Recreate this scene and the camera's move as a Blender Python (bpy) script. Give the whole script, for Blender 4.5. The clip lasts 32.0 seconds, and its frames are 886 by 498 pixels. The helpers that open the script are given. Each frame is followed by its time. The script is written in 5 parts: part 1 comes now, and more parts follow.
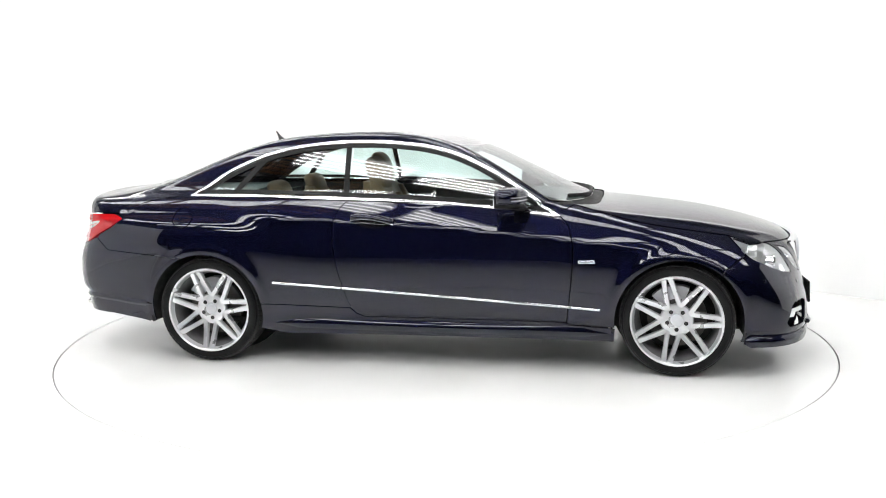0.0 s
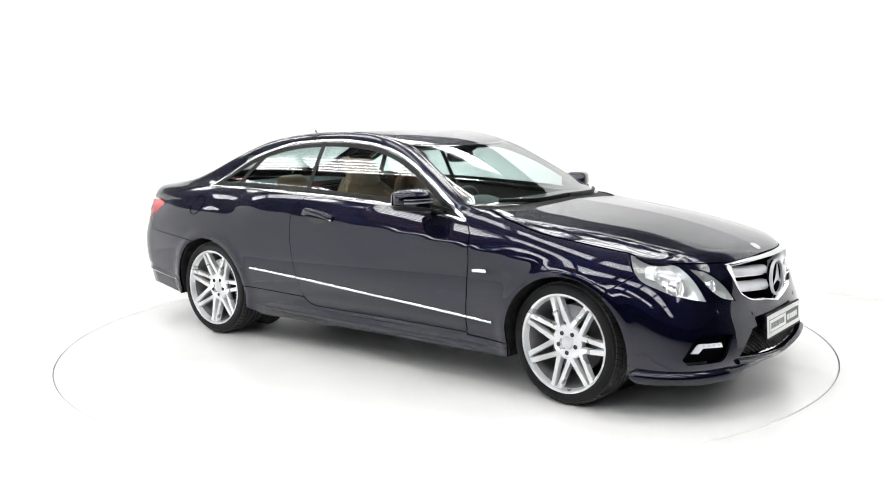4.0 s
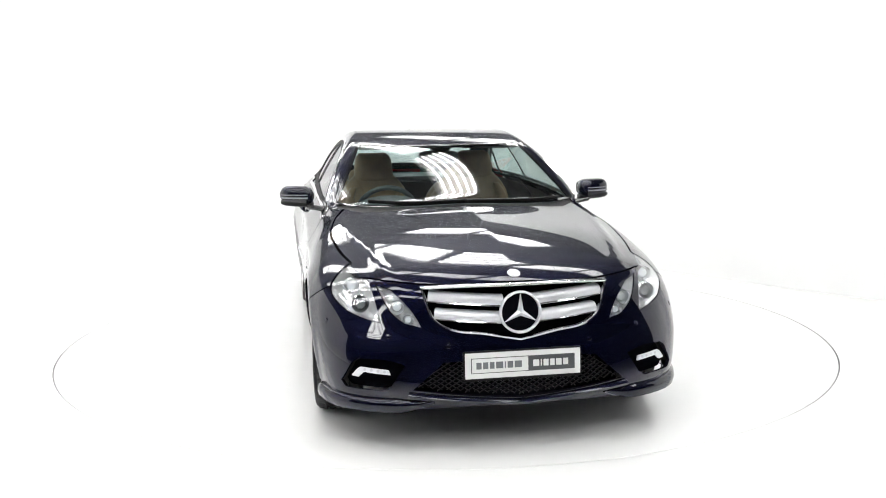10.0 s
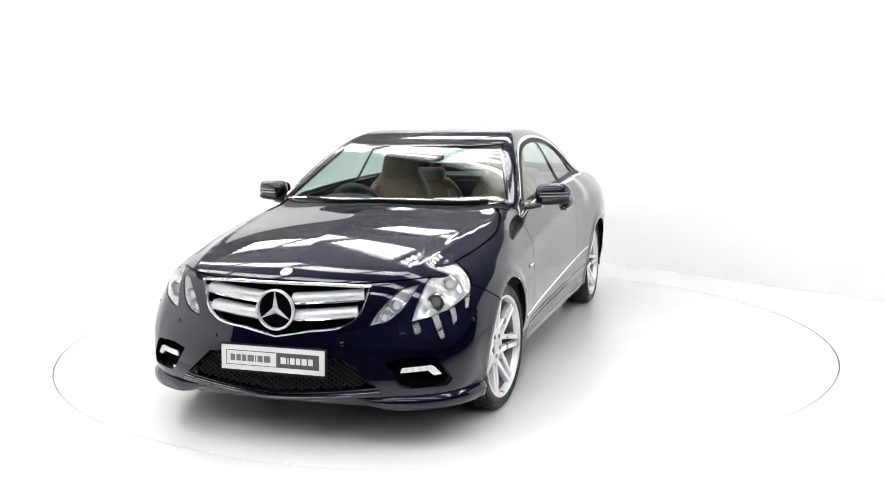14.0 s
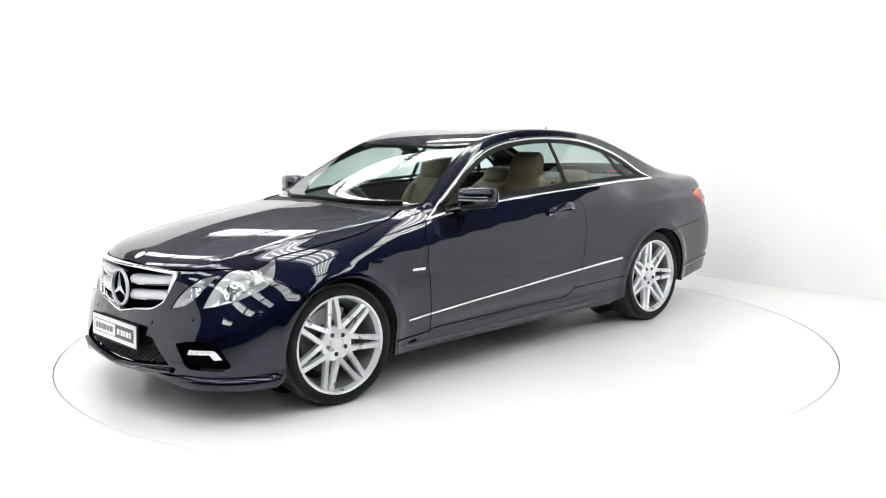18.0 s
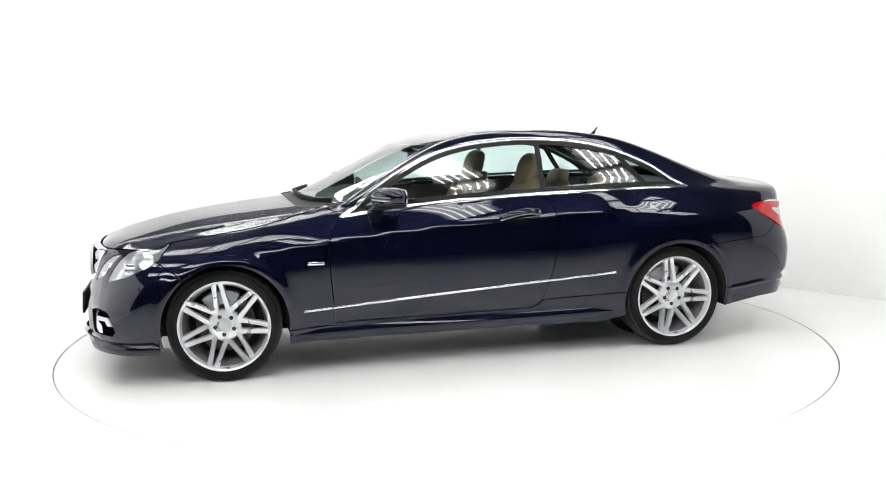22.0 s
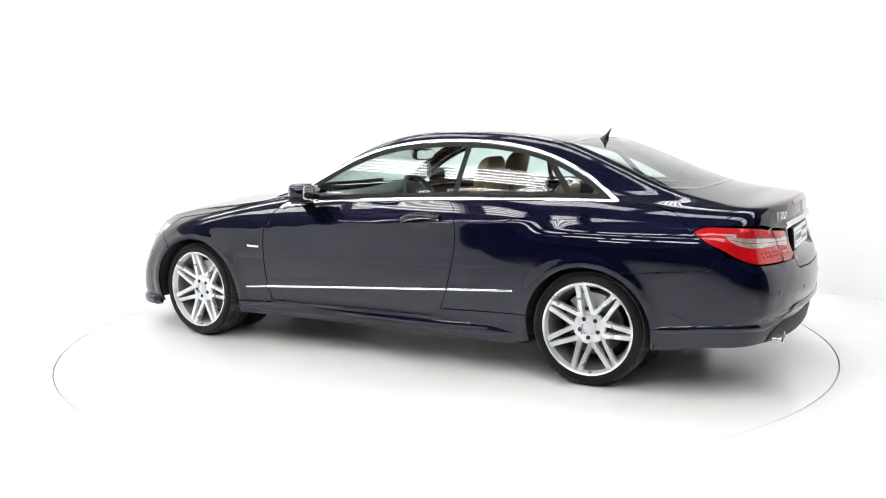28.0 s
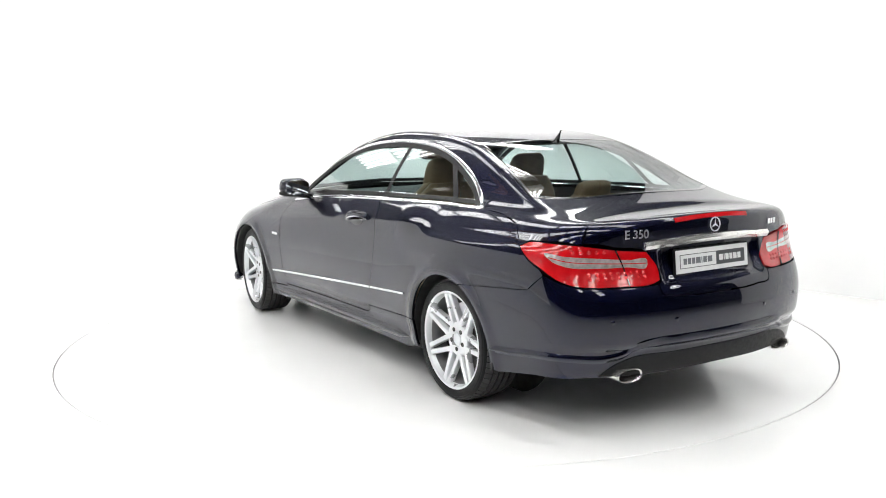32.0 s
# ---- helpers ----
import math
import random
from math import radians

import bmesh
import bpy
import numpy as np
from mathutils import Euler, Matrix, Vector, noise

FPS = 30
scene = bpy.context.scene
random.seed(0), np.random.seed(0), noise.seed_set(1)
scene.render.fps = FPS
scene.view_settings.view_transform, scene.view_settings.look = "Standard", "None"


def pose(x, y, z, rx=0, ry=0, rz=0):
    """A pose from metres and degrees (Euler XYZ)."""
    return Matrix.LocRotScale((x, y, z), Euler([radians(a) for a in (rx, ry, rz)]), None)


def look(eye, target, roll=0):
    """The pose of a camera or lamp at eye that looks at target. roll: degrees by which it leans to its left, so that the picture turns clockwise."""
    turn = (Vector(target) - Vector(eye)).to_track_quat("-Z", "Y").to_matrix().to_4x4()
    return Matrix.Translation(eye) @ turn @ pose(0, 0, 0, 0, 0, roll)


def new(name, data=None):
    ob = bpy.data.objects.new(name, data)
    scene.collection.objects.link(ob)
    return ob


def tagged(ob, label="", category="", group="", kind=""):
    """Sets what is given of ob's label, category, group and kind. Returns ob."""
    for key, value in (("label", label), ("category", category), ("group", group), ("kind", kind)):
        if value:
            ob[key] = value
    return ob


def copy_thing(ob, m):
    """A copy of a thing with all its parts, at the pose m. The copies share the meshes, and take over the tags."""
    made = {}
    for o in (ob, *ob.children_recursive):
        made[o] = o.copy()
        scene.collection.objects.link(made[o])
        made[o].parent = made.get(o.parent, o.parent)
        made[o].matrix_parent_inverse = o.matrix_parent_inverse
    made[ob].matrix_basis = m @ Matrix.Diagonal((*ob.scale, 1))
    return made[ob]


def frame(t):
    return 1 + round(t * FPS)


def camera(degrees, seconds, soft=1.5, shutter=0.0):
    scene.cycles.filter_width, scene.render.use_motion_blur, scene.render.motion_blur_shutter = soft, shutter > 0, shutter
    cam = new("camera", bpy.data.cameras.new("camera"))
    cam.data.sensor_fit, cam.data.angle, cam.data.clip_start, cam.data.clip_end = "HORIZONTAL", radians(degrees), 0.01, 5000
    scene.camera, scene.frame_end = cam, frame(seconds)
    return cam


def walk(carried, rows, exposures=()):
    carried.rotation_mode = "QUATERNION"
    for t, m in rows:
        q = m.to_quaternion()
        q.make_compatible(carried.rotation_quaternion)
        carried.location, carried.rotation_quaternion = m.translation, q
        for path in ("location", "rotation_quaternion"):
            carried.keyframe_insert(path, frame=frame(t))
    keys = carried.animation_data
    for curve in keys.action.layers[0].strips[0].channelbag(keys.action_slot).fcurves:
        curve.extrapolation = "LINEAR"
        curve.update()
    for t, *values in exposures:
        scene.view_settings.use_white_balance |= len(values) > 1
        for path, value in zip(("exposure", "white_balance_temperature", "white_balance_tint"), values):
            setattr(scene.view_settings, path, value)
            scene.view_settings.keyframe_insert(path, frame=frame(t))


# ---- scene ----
# One lens and one fixed stand for the whole clip; the car and its table turn.
cam = camera(51.495, 32.0, soft=1.0)
STAND = look((0, -6.1337, 1.4598), (-0.00935, -0.1953, 0.60206), -0.708)
walk(cam, [(0, STAND), (32, STAND)])
TABLE_R = 2.472
BANK_Z = 3.55
CEILING_Z = 4.3


def heading(t):
    """The car's heading on the table, radians, at t seconds."""
    s = (t - 16) / 16
    return -0.170337 - 0.1241486 * t - 0.019998 * (s * s - 1)


# ---- light ----
world = bpy.data.worlds.new("world")
scene.world = world
world.use_nodes = True
world.node_tree.nodes["Background"].inputs[0].default_value = (0.9, 0.95, 1.0, 1)
world.node_tree.nodes["Background"].inputs[1].default_value = 0.05
scene.view_settings.exposure = 0.0
TUBE_POWER = 11.4


# ---- materials ----
def material(name, color, rough=0.5, metal=0.0, coat=0.0, spec=0.5, vary=0.0, scale=20.0, bump=0.0, bump_scale=200.0, emit=0.0):
    m = bpy.data.materials.new(name)
    m.use_nodes = True
    n, l = m.node_tree.nodes, m.node_tree.links
    b = n["Principled BSDF"]
    b.inputs["Base Color"].default_value = (*color, 1)
    b.inputs["Roughness"].default_value = rough
    b.inputs["Metallic"].default_value = metal
    b.inputs["Coat Weight"].default_value = coat
    b.inputs["Coat Roughness"].default_value = 0.015
    b.inputs["Specular IOR Level"].default_value = spec
    if emit:
        b.inputs["Emission Color"].default_value = (*color, 1)
        b.inputs["Emission Strength"].default_value = emit
    tc = n.new("ShaderNodeTexCoord")
    if vary:
        t = n.new("ShaderNodeTexNoise")
        t.inputs["Scale"].default_value = scale
        t.inputs["Detail"].default_value = 6
        l.new(tc.outputs["Object"], t.inputs["Vector"])
        mr = n.new("ShaderNodeMapRange")
        mr.inputs["From Min"].default_value, mr.inputs["From Max"].default_value = 0.3, 0.7
        mr.inputs["To Min"].default_value, mr.inputs["To Max"].default_value = 1 - vary, 1 + vary
        l.new(t.outputs["Fac"], mr.inputs["Value"])
        mx = n.new("ShaderNodeMix")
        mx.data_type, mx.blend_type = "RGBA", "MULTIPLY"
        mx.inputs["Factor"].default_value = 1.0
        mx.inputs["A"].default_value = (*color, 1)
        l.new(mr.outputs["Result"], mx.inputs["B"])
        l.new(mx.outputs["Result"], b.inputs["Base Color"])
        rr = n.new("ShaderNodeMath")
        rr.operation, rr.use_clamp = "MULTIPLY", True
        rr.inputs[1].default_value = rough
        l.new(mr.outputs["Result"], rr.inputs[0])
        l.new(rr.outputs[0], b.inputs["Roughness"])
    if bump:
        t2 = n.new("ShaderNodeTexNoise")
        t2.inputs["Scale"].default_value = bump_scale
        t2.inputs["Detail"].default_value = 4
        l.new(tc.outputs["Object"], t2.inputs["Vector"])
        bp = n.new("ShaderNodeBump")
        bp.inputs["Strength"].default_value = bump
        bp.inputs["Distance"].default_value = 0.002
        l.new(t2.outputs["Fac"], bp.inputs["Height"])
        l.new(bp.outputs["Normal"], b.inputs["Normal"])
    return m


def glass(name, tint, base=0.07, rough=0.0):
    """A thin pane: tinted see-through with a mirror sheen that grows towards grazing angles."""
    m = bpy.data.materials.new(name)
    m.use_nodes = True
    n, l = m.node_tree.nodes, m.node_tree.links
    n.remove(n["Principled BSDF"])
    out = n["Material Output"]
    tr, gl, lw, mx = n.new("ShaderNodeBsdfTransparent"), n.new("ShaderNodeBsdfGlossy"), n.new("ShaderNodeLayerWeight"), n.new("ShaderNodeMixShader")
    tr.inputs["Color"].default_value = (*tint, 1)
    gl.inputs["Roughness"].default_value = rough
    lw.inputs["Blend"].default_value = 0.5
    pw, ma = n.new("ShaderNodeMath"), n.new("ShaderNodeMath")
    pw.operation, ma.operation, ma.use_clamp = "POWER", "MULTIPLY_ADD", True
    pw.inputs[1].default_value = 3.8
    ma.inputs[1].default_value, ma.inputs[2].default_value = 1 - base, base
    l.new(lw.outputs["Facing"], pw.inputs[0])
    l.new(pw.outputs[0], ma.inputs[0])
    l.new(ma.outputs[0], mx.inputs[0])
    l.new(tr.outputs[0], mx.inputs[1])
    l.new(gl.outputs[0], mx.inputs[2])
    l.new(mx.outputs[0], out.inputs["Surface"])
    return m


def flake_paint():
    """Deep blue metallic paint under a clear coat, with a faint flake and orange peel."""
    m = material("blue_paint", (0.003, 0.003, 0.014), 0.42, 0.85, 1.0, 0.0)
    n, l = m.node_tree.nodes, m.node_tree.links
    b = n["Principled BSDF"]
    b.inputs["Coat IOR"].default_value = 1.56
    tc, v = n.new("ShaderNodeTexCoord"), n.new("ShaderNodeTexVoronoi")
    v.inputs["Scale"].default_value = 1400
    l.new(tc.outputs["Object"], v.inputs["Vector"])
    r = n.new("ShaderNodeValToRGB")
    r.color_ramp.elements[0].color, r.color_ramp.elements[1].color = (0.0018, 0.0024, 0.0105, 1), (0.0044, 0.0055, 0.0260, 1)
    l.new(v.outputs["Color"], r.inputs["Fac"])
    l.new(r.outputs["Color"], b.inputs["Base Color"])
    t = n.new("ShaderNodeTexNoise")
    t.inputs["Scale"].default_value = 160
    l.new(tc.outputs["Object"], t.inputs["Vector"])
    bp = n.new("ShaderNodeBump")
    bp.inputs["Strength"].default_value, bp.inputs["Distance"].default_value = 0.008, 0.001
    l.new(t.outputs["Fac"], bp.inputs["Height"])
    l.new(bp.outputs["Normal"], b.inputs["Coat Normal"])
    return m


PAINT = flake_paint()
RIM = material("panel_gap", (0.004, 0.004, 0.006), 0.9, spec=0.0)
CHROME = material("chrome", (0.82, 0.83, 0.84), 0.06, 1.0)
SATIN = material("satin_silver", (0.66, 0.67, 0.70), 0.32, 0.3, 0.4, vary=0.04)
# rim silver darkened: the shade behind the spokes is put into this colour
BARREL_SHADE = material("shaded_alloy", (0.20, 0.20, 0.205), 0.45, 0.3, vary=0.2, scale=20)
ALLOY = material("alloy_silver", (0.72, 0.73, 0.75), 0.28, 0.6, 0.5, vary=0.04, scale=9)
DISC = material("brake_disc", (0.12, 0.115, 0.11), 0.4, 0.7, vary=0.2, scale=30)
MIRROR = material("mirror_glass", (0.42, 0.44, 0.46), 0.02, 1.0)
# paler copy of the tyre rubber: light on the tread is in the colour
TREAD_LIT = material("lit_tread_rubber", (0.038, 0.038, 0.038), 0.6, spec=0.3, vary=0.25, scale=60, bump=0.2)
RUBBER = material("tyre_rubber", (0.0075, 0.0075, 0.008), 0.45, spec=0.2, vary=0.25, scale=40, bump=0.15)
BLACK = material("black_plastic", (0.006, 0.006, 0.0065), 0.5, spec=0.25, vary=0.2, scale=60, bump=0.1, bump_scale=600)
GLOSS_BLACK = material("gloss_black", (0.008, 0.008, 0.009), 0.08, coat=0.5)
PROJECTOR = material("projector_glass", (0.16, 0.17, 0.18), 0.03, coat=1.0)
CLEAR_STRIP = material("clear_strip", (0.25, 0.25, 0.27), 0.15, coat=1.0)
HEADLINING = material("grey_headlining", (0.10, 0.10, 0.10), 0.9, vary=0.1, scale=60)
DASH = material("soft_dashboard", (0.05, 0.056, 0.06), 0.6, vary=0.12, scale=30, bump=0.2, bump_scale=500)
UNDER = material("underbody", (0.02, 0.02, 0.02), 0.8, vary=0.3)
GLASS = glass("tinted_glass", (0.82, 0.93, 0.91), 0.10)
CLEAR = glass("clear_lens", (0.97, 0.98, 0.99), 0.09)
RED = material("red_lens", (0.44, 0.003, 0.006), 0.2, coat=0.9, spec=0.2, vary=0.12, scale=30)
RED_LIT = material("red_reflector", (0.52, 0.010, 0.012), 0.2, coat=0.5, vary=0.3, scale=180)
WHITE_LENS = material("clear_reflector", (0.55, 0.50, 0.49), 0.15, 0.5, 1.0, vary=0.3, scale=45)
LEATHER = material("tan_leather", (0.21, 0.135, 0.075), 0.48, vary=0.12, scale=14, bump=0.25, bump_scale=350)
DARK_TRIM = material("dark_trim", (0.045, 0.05, 0.052), 0.55, vary=0.15, scale=25, bump=0.2, bump_scale=400)
CARPET = material("dark_carpet", (0.02, 0.02, 0.02), 0.95, vary=0.3, scale=200)
PLATE_WHITE = material("plate_white", (0.78, 0.79, 0.78), 0.3, coat=0.3, vary=0.03)
PLATE_GREY = material("plate_grey", (0.07, 0.075, 0.08), 0.35, coat=0.3)
SILVER_INK = material("grey_ink", (0.16, 0.17, 0.18), 0.4)
DRL = material("day_lamp_white", (0.85, 0.87, 0.9), 0.2, coat=0.5)
WHITE_FLOOR = material("white_floor_paint", (0.87, 0.87, 0.865), 0.2, vary=0.015, scale=2.5, spec=0.4)
WHITE_WALL = material("white_wall_paint", (0.86, 0.86, 0.86), 0.7, vary=0.01, scale=1.5)
GREY_SHEET = material("grey_roof_sheet", (0.13, 0.13, 0.13), 0.6, vary=0.1, scale=3)
DARK_HALL = material("dark_hall_wall", (0.03, 0.03, 0.035), 0.8, vary=0.2, scale=2)
WOOD = material("brown_timber", (0.38, 0.21, 0.11), 0.6, vary=0.25, scale=8)
TUBE = material("tube_glow", (0.99, 0.992, 0.985), 0.5, emit=TUBE_POWER)
SEAM_GREY = material("seam_grey", (0.07, 0.07, 0.07), 0.7)
LAMP_TRAY = material("lamp_tray", (0.95, 0.955, 0.96), 0.14, 0.7, vary=0.05, scale=25)
POLISHED = material("polished_steel", (0.78, 0.77, 0.75), 0.14, 0.8, vary=0.04)
GAP_GREY = material("table_gap_grey", (0.26, 0.26, 0.265), 0.45, 0.6)
FIXTURE = material("white_enamel", (0.7, 0.7, 0.7), 0.4)


# ---- small mesh helpers ----
def mesh_object(name, verts, faces, mat, normals=None, smooth=True, rim=None):
    me = bpy.data.meshes.new(name)
    me.from_pydata([tuple(map(float, v)) for v in verts], [], [tuple(map(int, f)) for f in faces])
    me.materials.append(mat)
    if rim is not None:
        me.materials.append(RIM)
        me.polygons.foreach_set("material_index", rim)
    if smooth:
        me.shade_smooth()
    if normals is not None:
        me.normals_split_custom_set_from_vertices([tuple(map(float, n)) for n in normals])
    return new(name, me)


def part(name, ob, parent, label=""):
    """Make ob a part of parent; both stay in the parent's space."""
    ob.name = name
    ob.parent = parent
    if label:
        ob["label"] = label
    return ob


def from_bm(name, bm, mat, parent=None, label="", smooth=True, bevel=0.0, auto=35):
    if bevel:
        bmesh.ops.bevel(bm, geom=[e for e in bm.edges if e.is_manifold and e.calc_face_angle(0) > 0.5], offset=bevel, segments=2, affect="EDGES", clamp_overlap=True)
    bmesh.ops.recalc_face_normals(bm, faces=bm.faces)
    me = bpy.data.meshes.new(name)
    bm.to_mesh(me)
    bm.free()
    me.materials.append(mat)
    if smooth:
        me.shade_smooth()
        me.set_sharp_from_angle(angle=radians(auto))
    ob = new(name, me)
    return part(name, ob, parent, label) if parent else ob


def box(sx, sy, sz, x=0, y=0, z=0, m=None):
    bm = bmesh.new()
    bmesh.ops.create_cube(bm, size=1.0)
    bmesh.ops.scale(bm, vec=(sx, sy, sz), verts=bm.verts)
    bmesh.ops.translate(bm, vec=(x, y, z), verts=bm.verts)
    if m:
        bmesh.ops.transform(bm, matrix=m, verts=bm.verts)
    return bm


def lathe(profile, n=64, axis="Y", closed=False):
    """Turn a profile of (radius, along) round the axis."""
    bm = bmesh.new()
    rings = []
    for k in range(n):
        a = 2 * math.pi * k / n
        c, s = math.cos(a), math.sin(a)
        if axis == "Y":
            rings.append([bm.verts.new((r * c, h, r * s)) for r, h in profile])
        elif axis == "Z":
            rings.append([bm.verts.new((r * c, r * s, h)) for r, h in profile])
        else:
            rings.append([bm.verts.new((h, r * c, r * s)) for r, h in profile])
    m = len(profile)
    for k in range(n):
        a, b = rings[k], rings[(k + 1) % n]
        for i in range(m if closed else m - 1):
            j = (i + 1) % m
            bm.faces.new((a[i], a[j], b[j], b[i]))
    return bm


def loft(sections, closed=True, caps=True):
    """Skin a row of equal-length point loops."""
    bm = bmesh.new()
    rows = [[bm.verts.new(p) for p in s] for s in sections]
    n = len(rows[0])
    for a, b in zip(rows, rows[1:]):
        for i in range(n if closed else n - 1):
            j = (i + 1) % n
            bm.faces.new((a[i], a[j], b[j], b[i]))
    if caps and closed:
        bm.faces.new(rows[0][::-1])
        bm.faces.new(rows[-1])
    return bm


def join_bm(*bms):
    out = bmesh.new()
    for b in bms:
        tmp = bpy.data.meshes.new("tmp")
        b.to_mesh(tmp)
        b.free()
        out.from_mesh(tmp)
        bpy.data.meshes.remove(tmp)
    return out


def super_loop(w, h, n=20, p=4.0):
    """A rounded rectangle of half sizes w, h as a list of (a, b)."""
    out = []
    for k in range(n):
        a = 2 * math.pi * k / n
        c, s = math.cos(a), math.sin(a)
        out.append((w * math.copysign(abs(c) ** (2 / p), c), h * math.copysign(abs(s) ** (2 / p), s)))
    return out


# ---- smooth curves ----
class Curve:
    """Natural cubic spline through knots, straight beyond its ends."""

    def __init__(self, *knots):
        k = sorted(knots)
        self.x, self.y = np.array([p[0] for p in k], float), np.array([p[1] for p in k], float)
        x, y, n = self.x, self.y, len(k)
        h = np.diff(x)
        A, b = np.eye(n), np.zeros(n)
        for i in range(1, n - 1):
            A[i, i - 1:i + 2] = h[i - 1], 2 * (h[i - 1] + h[i]), h[i]
            b[i] = 6 * ((y[i + 1] - y[i]) / h[i] - (y[i] - y[i - 1]) / h[i - 1])
        self.m = np.linalg.solve(A, b)

    def __call__(self, q):
        q = np.asarray(q, float)
        x, y, m = self.x, self.y, self.m
        c = np.clip(q, x[0], x[-1])
        i = np.clip(np.searchsorted(x, c) - 1, 0, len(x) - 2)
        h = x[i + 1] - x[i]
        a, b = (x[i + 1] - c) / h, (c - x[i]) / h
        v = a * y[i] + b * y[i + 1] + ((a ** 3 - a) * m[i] + (b ** 3 - b) * m[i + 1]) * h * h / 6
        h0, h1 = x[1] - x[0], x[-1] - x[-2]
        s0 = (y[1] - y[0]) / h0 - h0 * (2 * m[0] + m[1]) / 6
        s1 = (y[-1] - y[-2]) / h1 + h1 * (m[-2] + 2 * m[-1]) / 6
        return v + np.minimum(q - x[0], 0) * s0 + np.maximum(q - x[-1], 0) * s1


def smooth_path(points, step=0.015, closed=False, sharp=()):
    """A dense, smooth path through points of any dimension; corners listed in sharp stay corners."""
    P = np.array(points, float)
    n = len(P)
    out = []
    for i in range(n if closed else n - 1):
        j = (i + 1) % n
        p1, p2 = P[i], P[j]
        p0 = P[i - 1] if (closed or i > 0) else 2 * p1 - p2
        p3 = P[(i + 2) % n] if (closed or i + 2 < n) else 2 * p2 - p1
        d = max(np.linalg.norm(p2 - p1), 1e-6)
        d0, d3 = max(np.linalg.norm(p1 - p0), 1e-6), max(np.linalg.norm(p3 - p2), 1e-6)
        m1 = (p2 - p1) if i in sharp else d * ((p1 - p0) / d0 * d / (d0 + d) + (p2 - p1) / d * d0 / (d0 + d))
        m2 = (p2 - p1) if j in sharp else d * ((p2 - p1) / d * d3 / (d + d3) + (p3 - p2) / d3 * d / (d + d3))
        k = max(1, int(math.ceil(d / step)))
        for t in np.arange(k) / k:
            out.append((2 * t ** 3 - 3 * t ** 2 + 1) * p1 + (t ** 3 - 2 * t ** 2 + t) * m1 + (3 * t ** 2 - 2 * t ** 3) * p2 + (t ** 3 - t ** 2) * m2)
    if not closed:
        out.append(P[-1])
    return np.array(out)


# ---- the car's outer form: a smooth solid, x forward, y left, z up, origin between the axles on the ground ----
AXLE = 1.38
HUB_Z = 0.316
TYRE_R = 0.318
half_width = Curve((-2.5, 0.775), (-2.2, 0.825), (-1.9, 0.866), (-1.4, 0.898), (-0.7, 0.882), (0.0, 0.876), (0.7, 0.880), (1.4, 0.897), (1.8, 0.882), (2.1, 0.85), (2.3, 0.82))
tuck = Curve((0.10, 0.085), (0.2, 0.05), (0.3, 0.024), (0.42, 0.008), (0.55, 0.0), (0.66, 0.003), (0.78, 0.018), (0.88, 0.052), (0.96, 0.105), (1.02, 0.165), (1.1, 0.25))
belt_width = Curve((-2.2, 0.55), (-1.9, 0.64), (-1.5, 0.712), (-1.0, 0.753), (-0.5, 0.768), (0.0, 0.772), (0.5, 0.760), (0.9, 0.725), (1.1, 0.69))
roof_line = Curve((-2.3, 0.93), (-2.08, 1.005), (-1.885, 1.068), (-1.59, 1.176), (-1.38, 1.251), (-1.18, 1.312), (-0.98, 1.348), (-0.78, 1.368), (-0.5, 1.379), (-0.25, 1.375), (-0.02, 1.345), (0.17, 1.294), (0.4, 1.197), (0.65, 1.078), (0.9, 0.962), (1.1, 0.87))
bonnet_line = Curve((0.4, 1.036), (0.77, 0.995), (0.935, 0.972), (1.1, 0.956), (1.27, 0.937), (1.45, 0.914), (1.63, 0.883), (1.8, 0.843), (1.98, 0.788), (2.1, 0.740), (2.25, 0.67))
bonnet_crease = Curve((0.4, 0.765), (0.75, 0.735), (1.3, 0.66), (1.55, 0.62), (1.8, 0.575), (2.0, 0.50), (2.2, 0.40))
flank_crease = Curve((-1.12, 0.892), (-0.8, 0.876), (-0.6, 0.865), (-0.29, 0.848), (0.05, 0.832), (0.4, 0.803), (0.78, 0.766), (1.15, 0.730))
flank = Curve((0.10, 0.085), (0.2, 0.05), (0.3, 0.024), (0.42, 0.008), (0.55, 0.0), (0.66, 0.003), (0.76, 0.010), (0.84, 0.017), (0.9, 0.021), (1.1, 0.033))
boot_line = Curve((-1.5, 1.035), (-1.85, 1.022), (-2.1, 1.012), (-2.28, 1.003), (-2.45, 0.985))
nose_line = Curve((0.1, 2.06), (0.17, 2.13), (0.24, 2.185), (0.33, 2.190), (0.43, 2.172), (0.52, 2.147), (0.62, 2.128), (0.72, 2.110), (0.8, 2.083), (0.9, 2.045))
tail_line = Curve((0.15, 2.33), (0.25, 2.375), (0.38, 2.40), (0.5, 2.415), (0.6, 2.412), (0.68, 2.39), (0.76, 2.352), (0.86, 2.335), (0.95, 2.335), (1.02, 2.33))


def smax(a, b, k):
    k = 1.5 * k
    h = np.maximum(k - np.abs(a - b), 0) / k
    return np.maximum(a, b) + h ** 3 * k / 6


def ease(q):
    q = np.clip(q, 0, 1)
    return q * q * q * (q * (6 * q - 15) + 10)


def bell(q, w):
    return np.exp(-(q / w) ** 2)


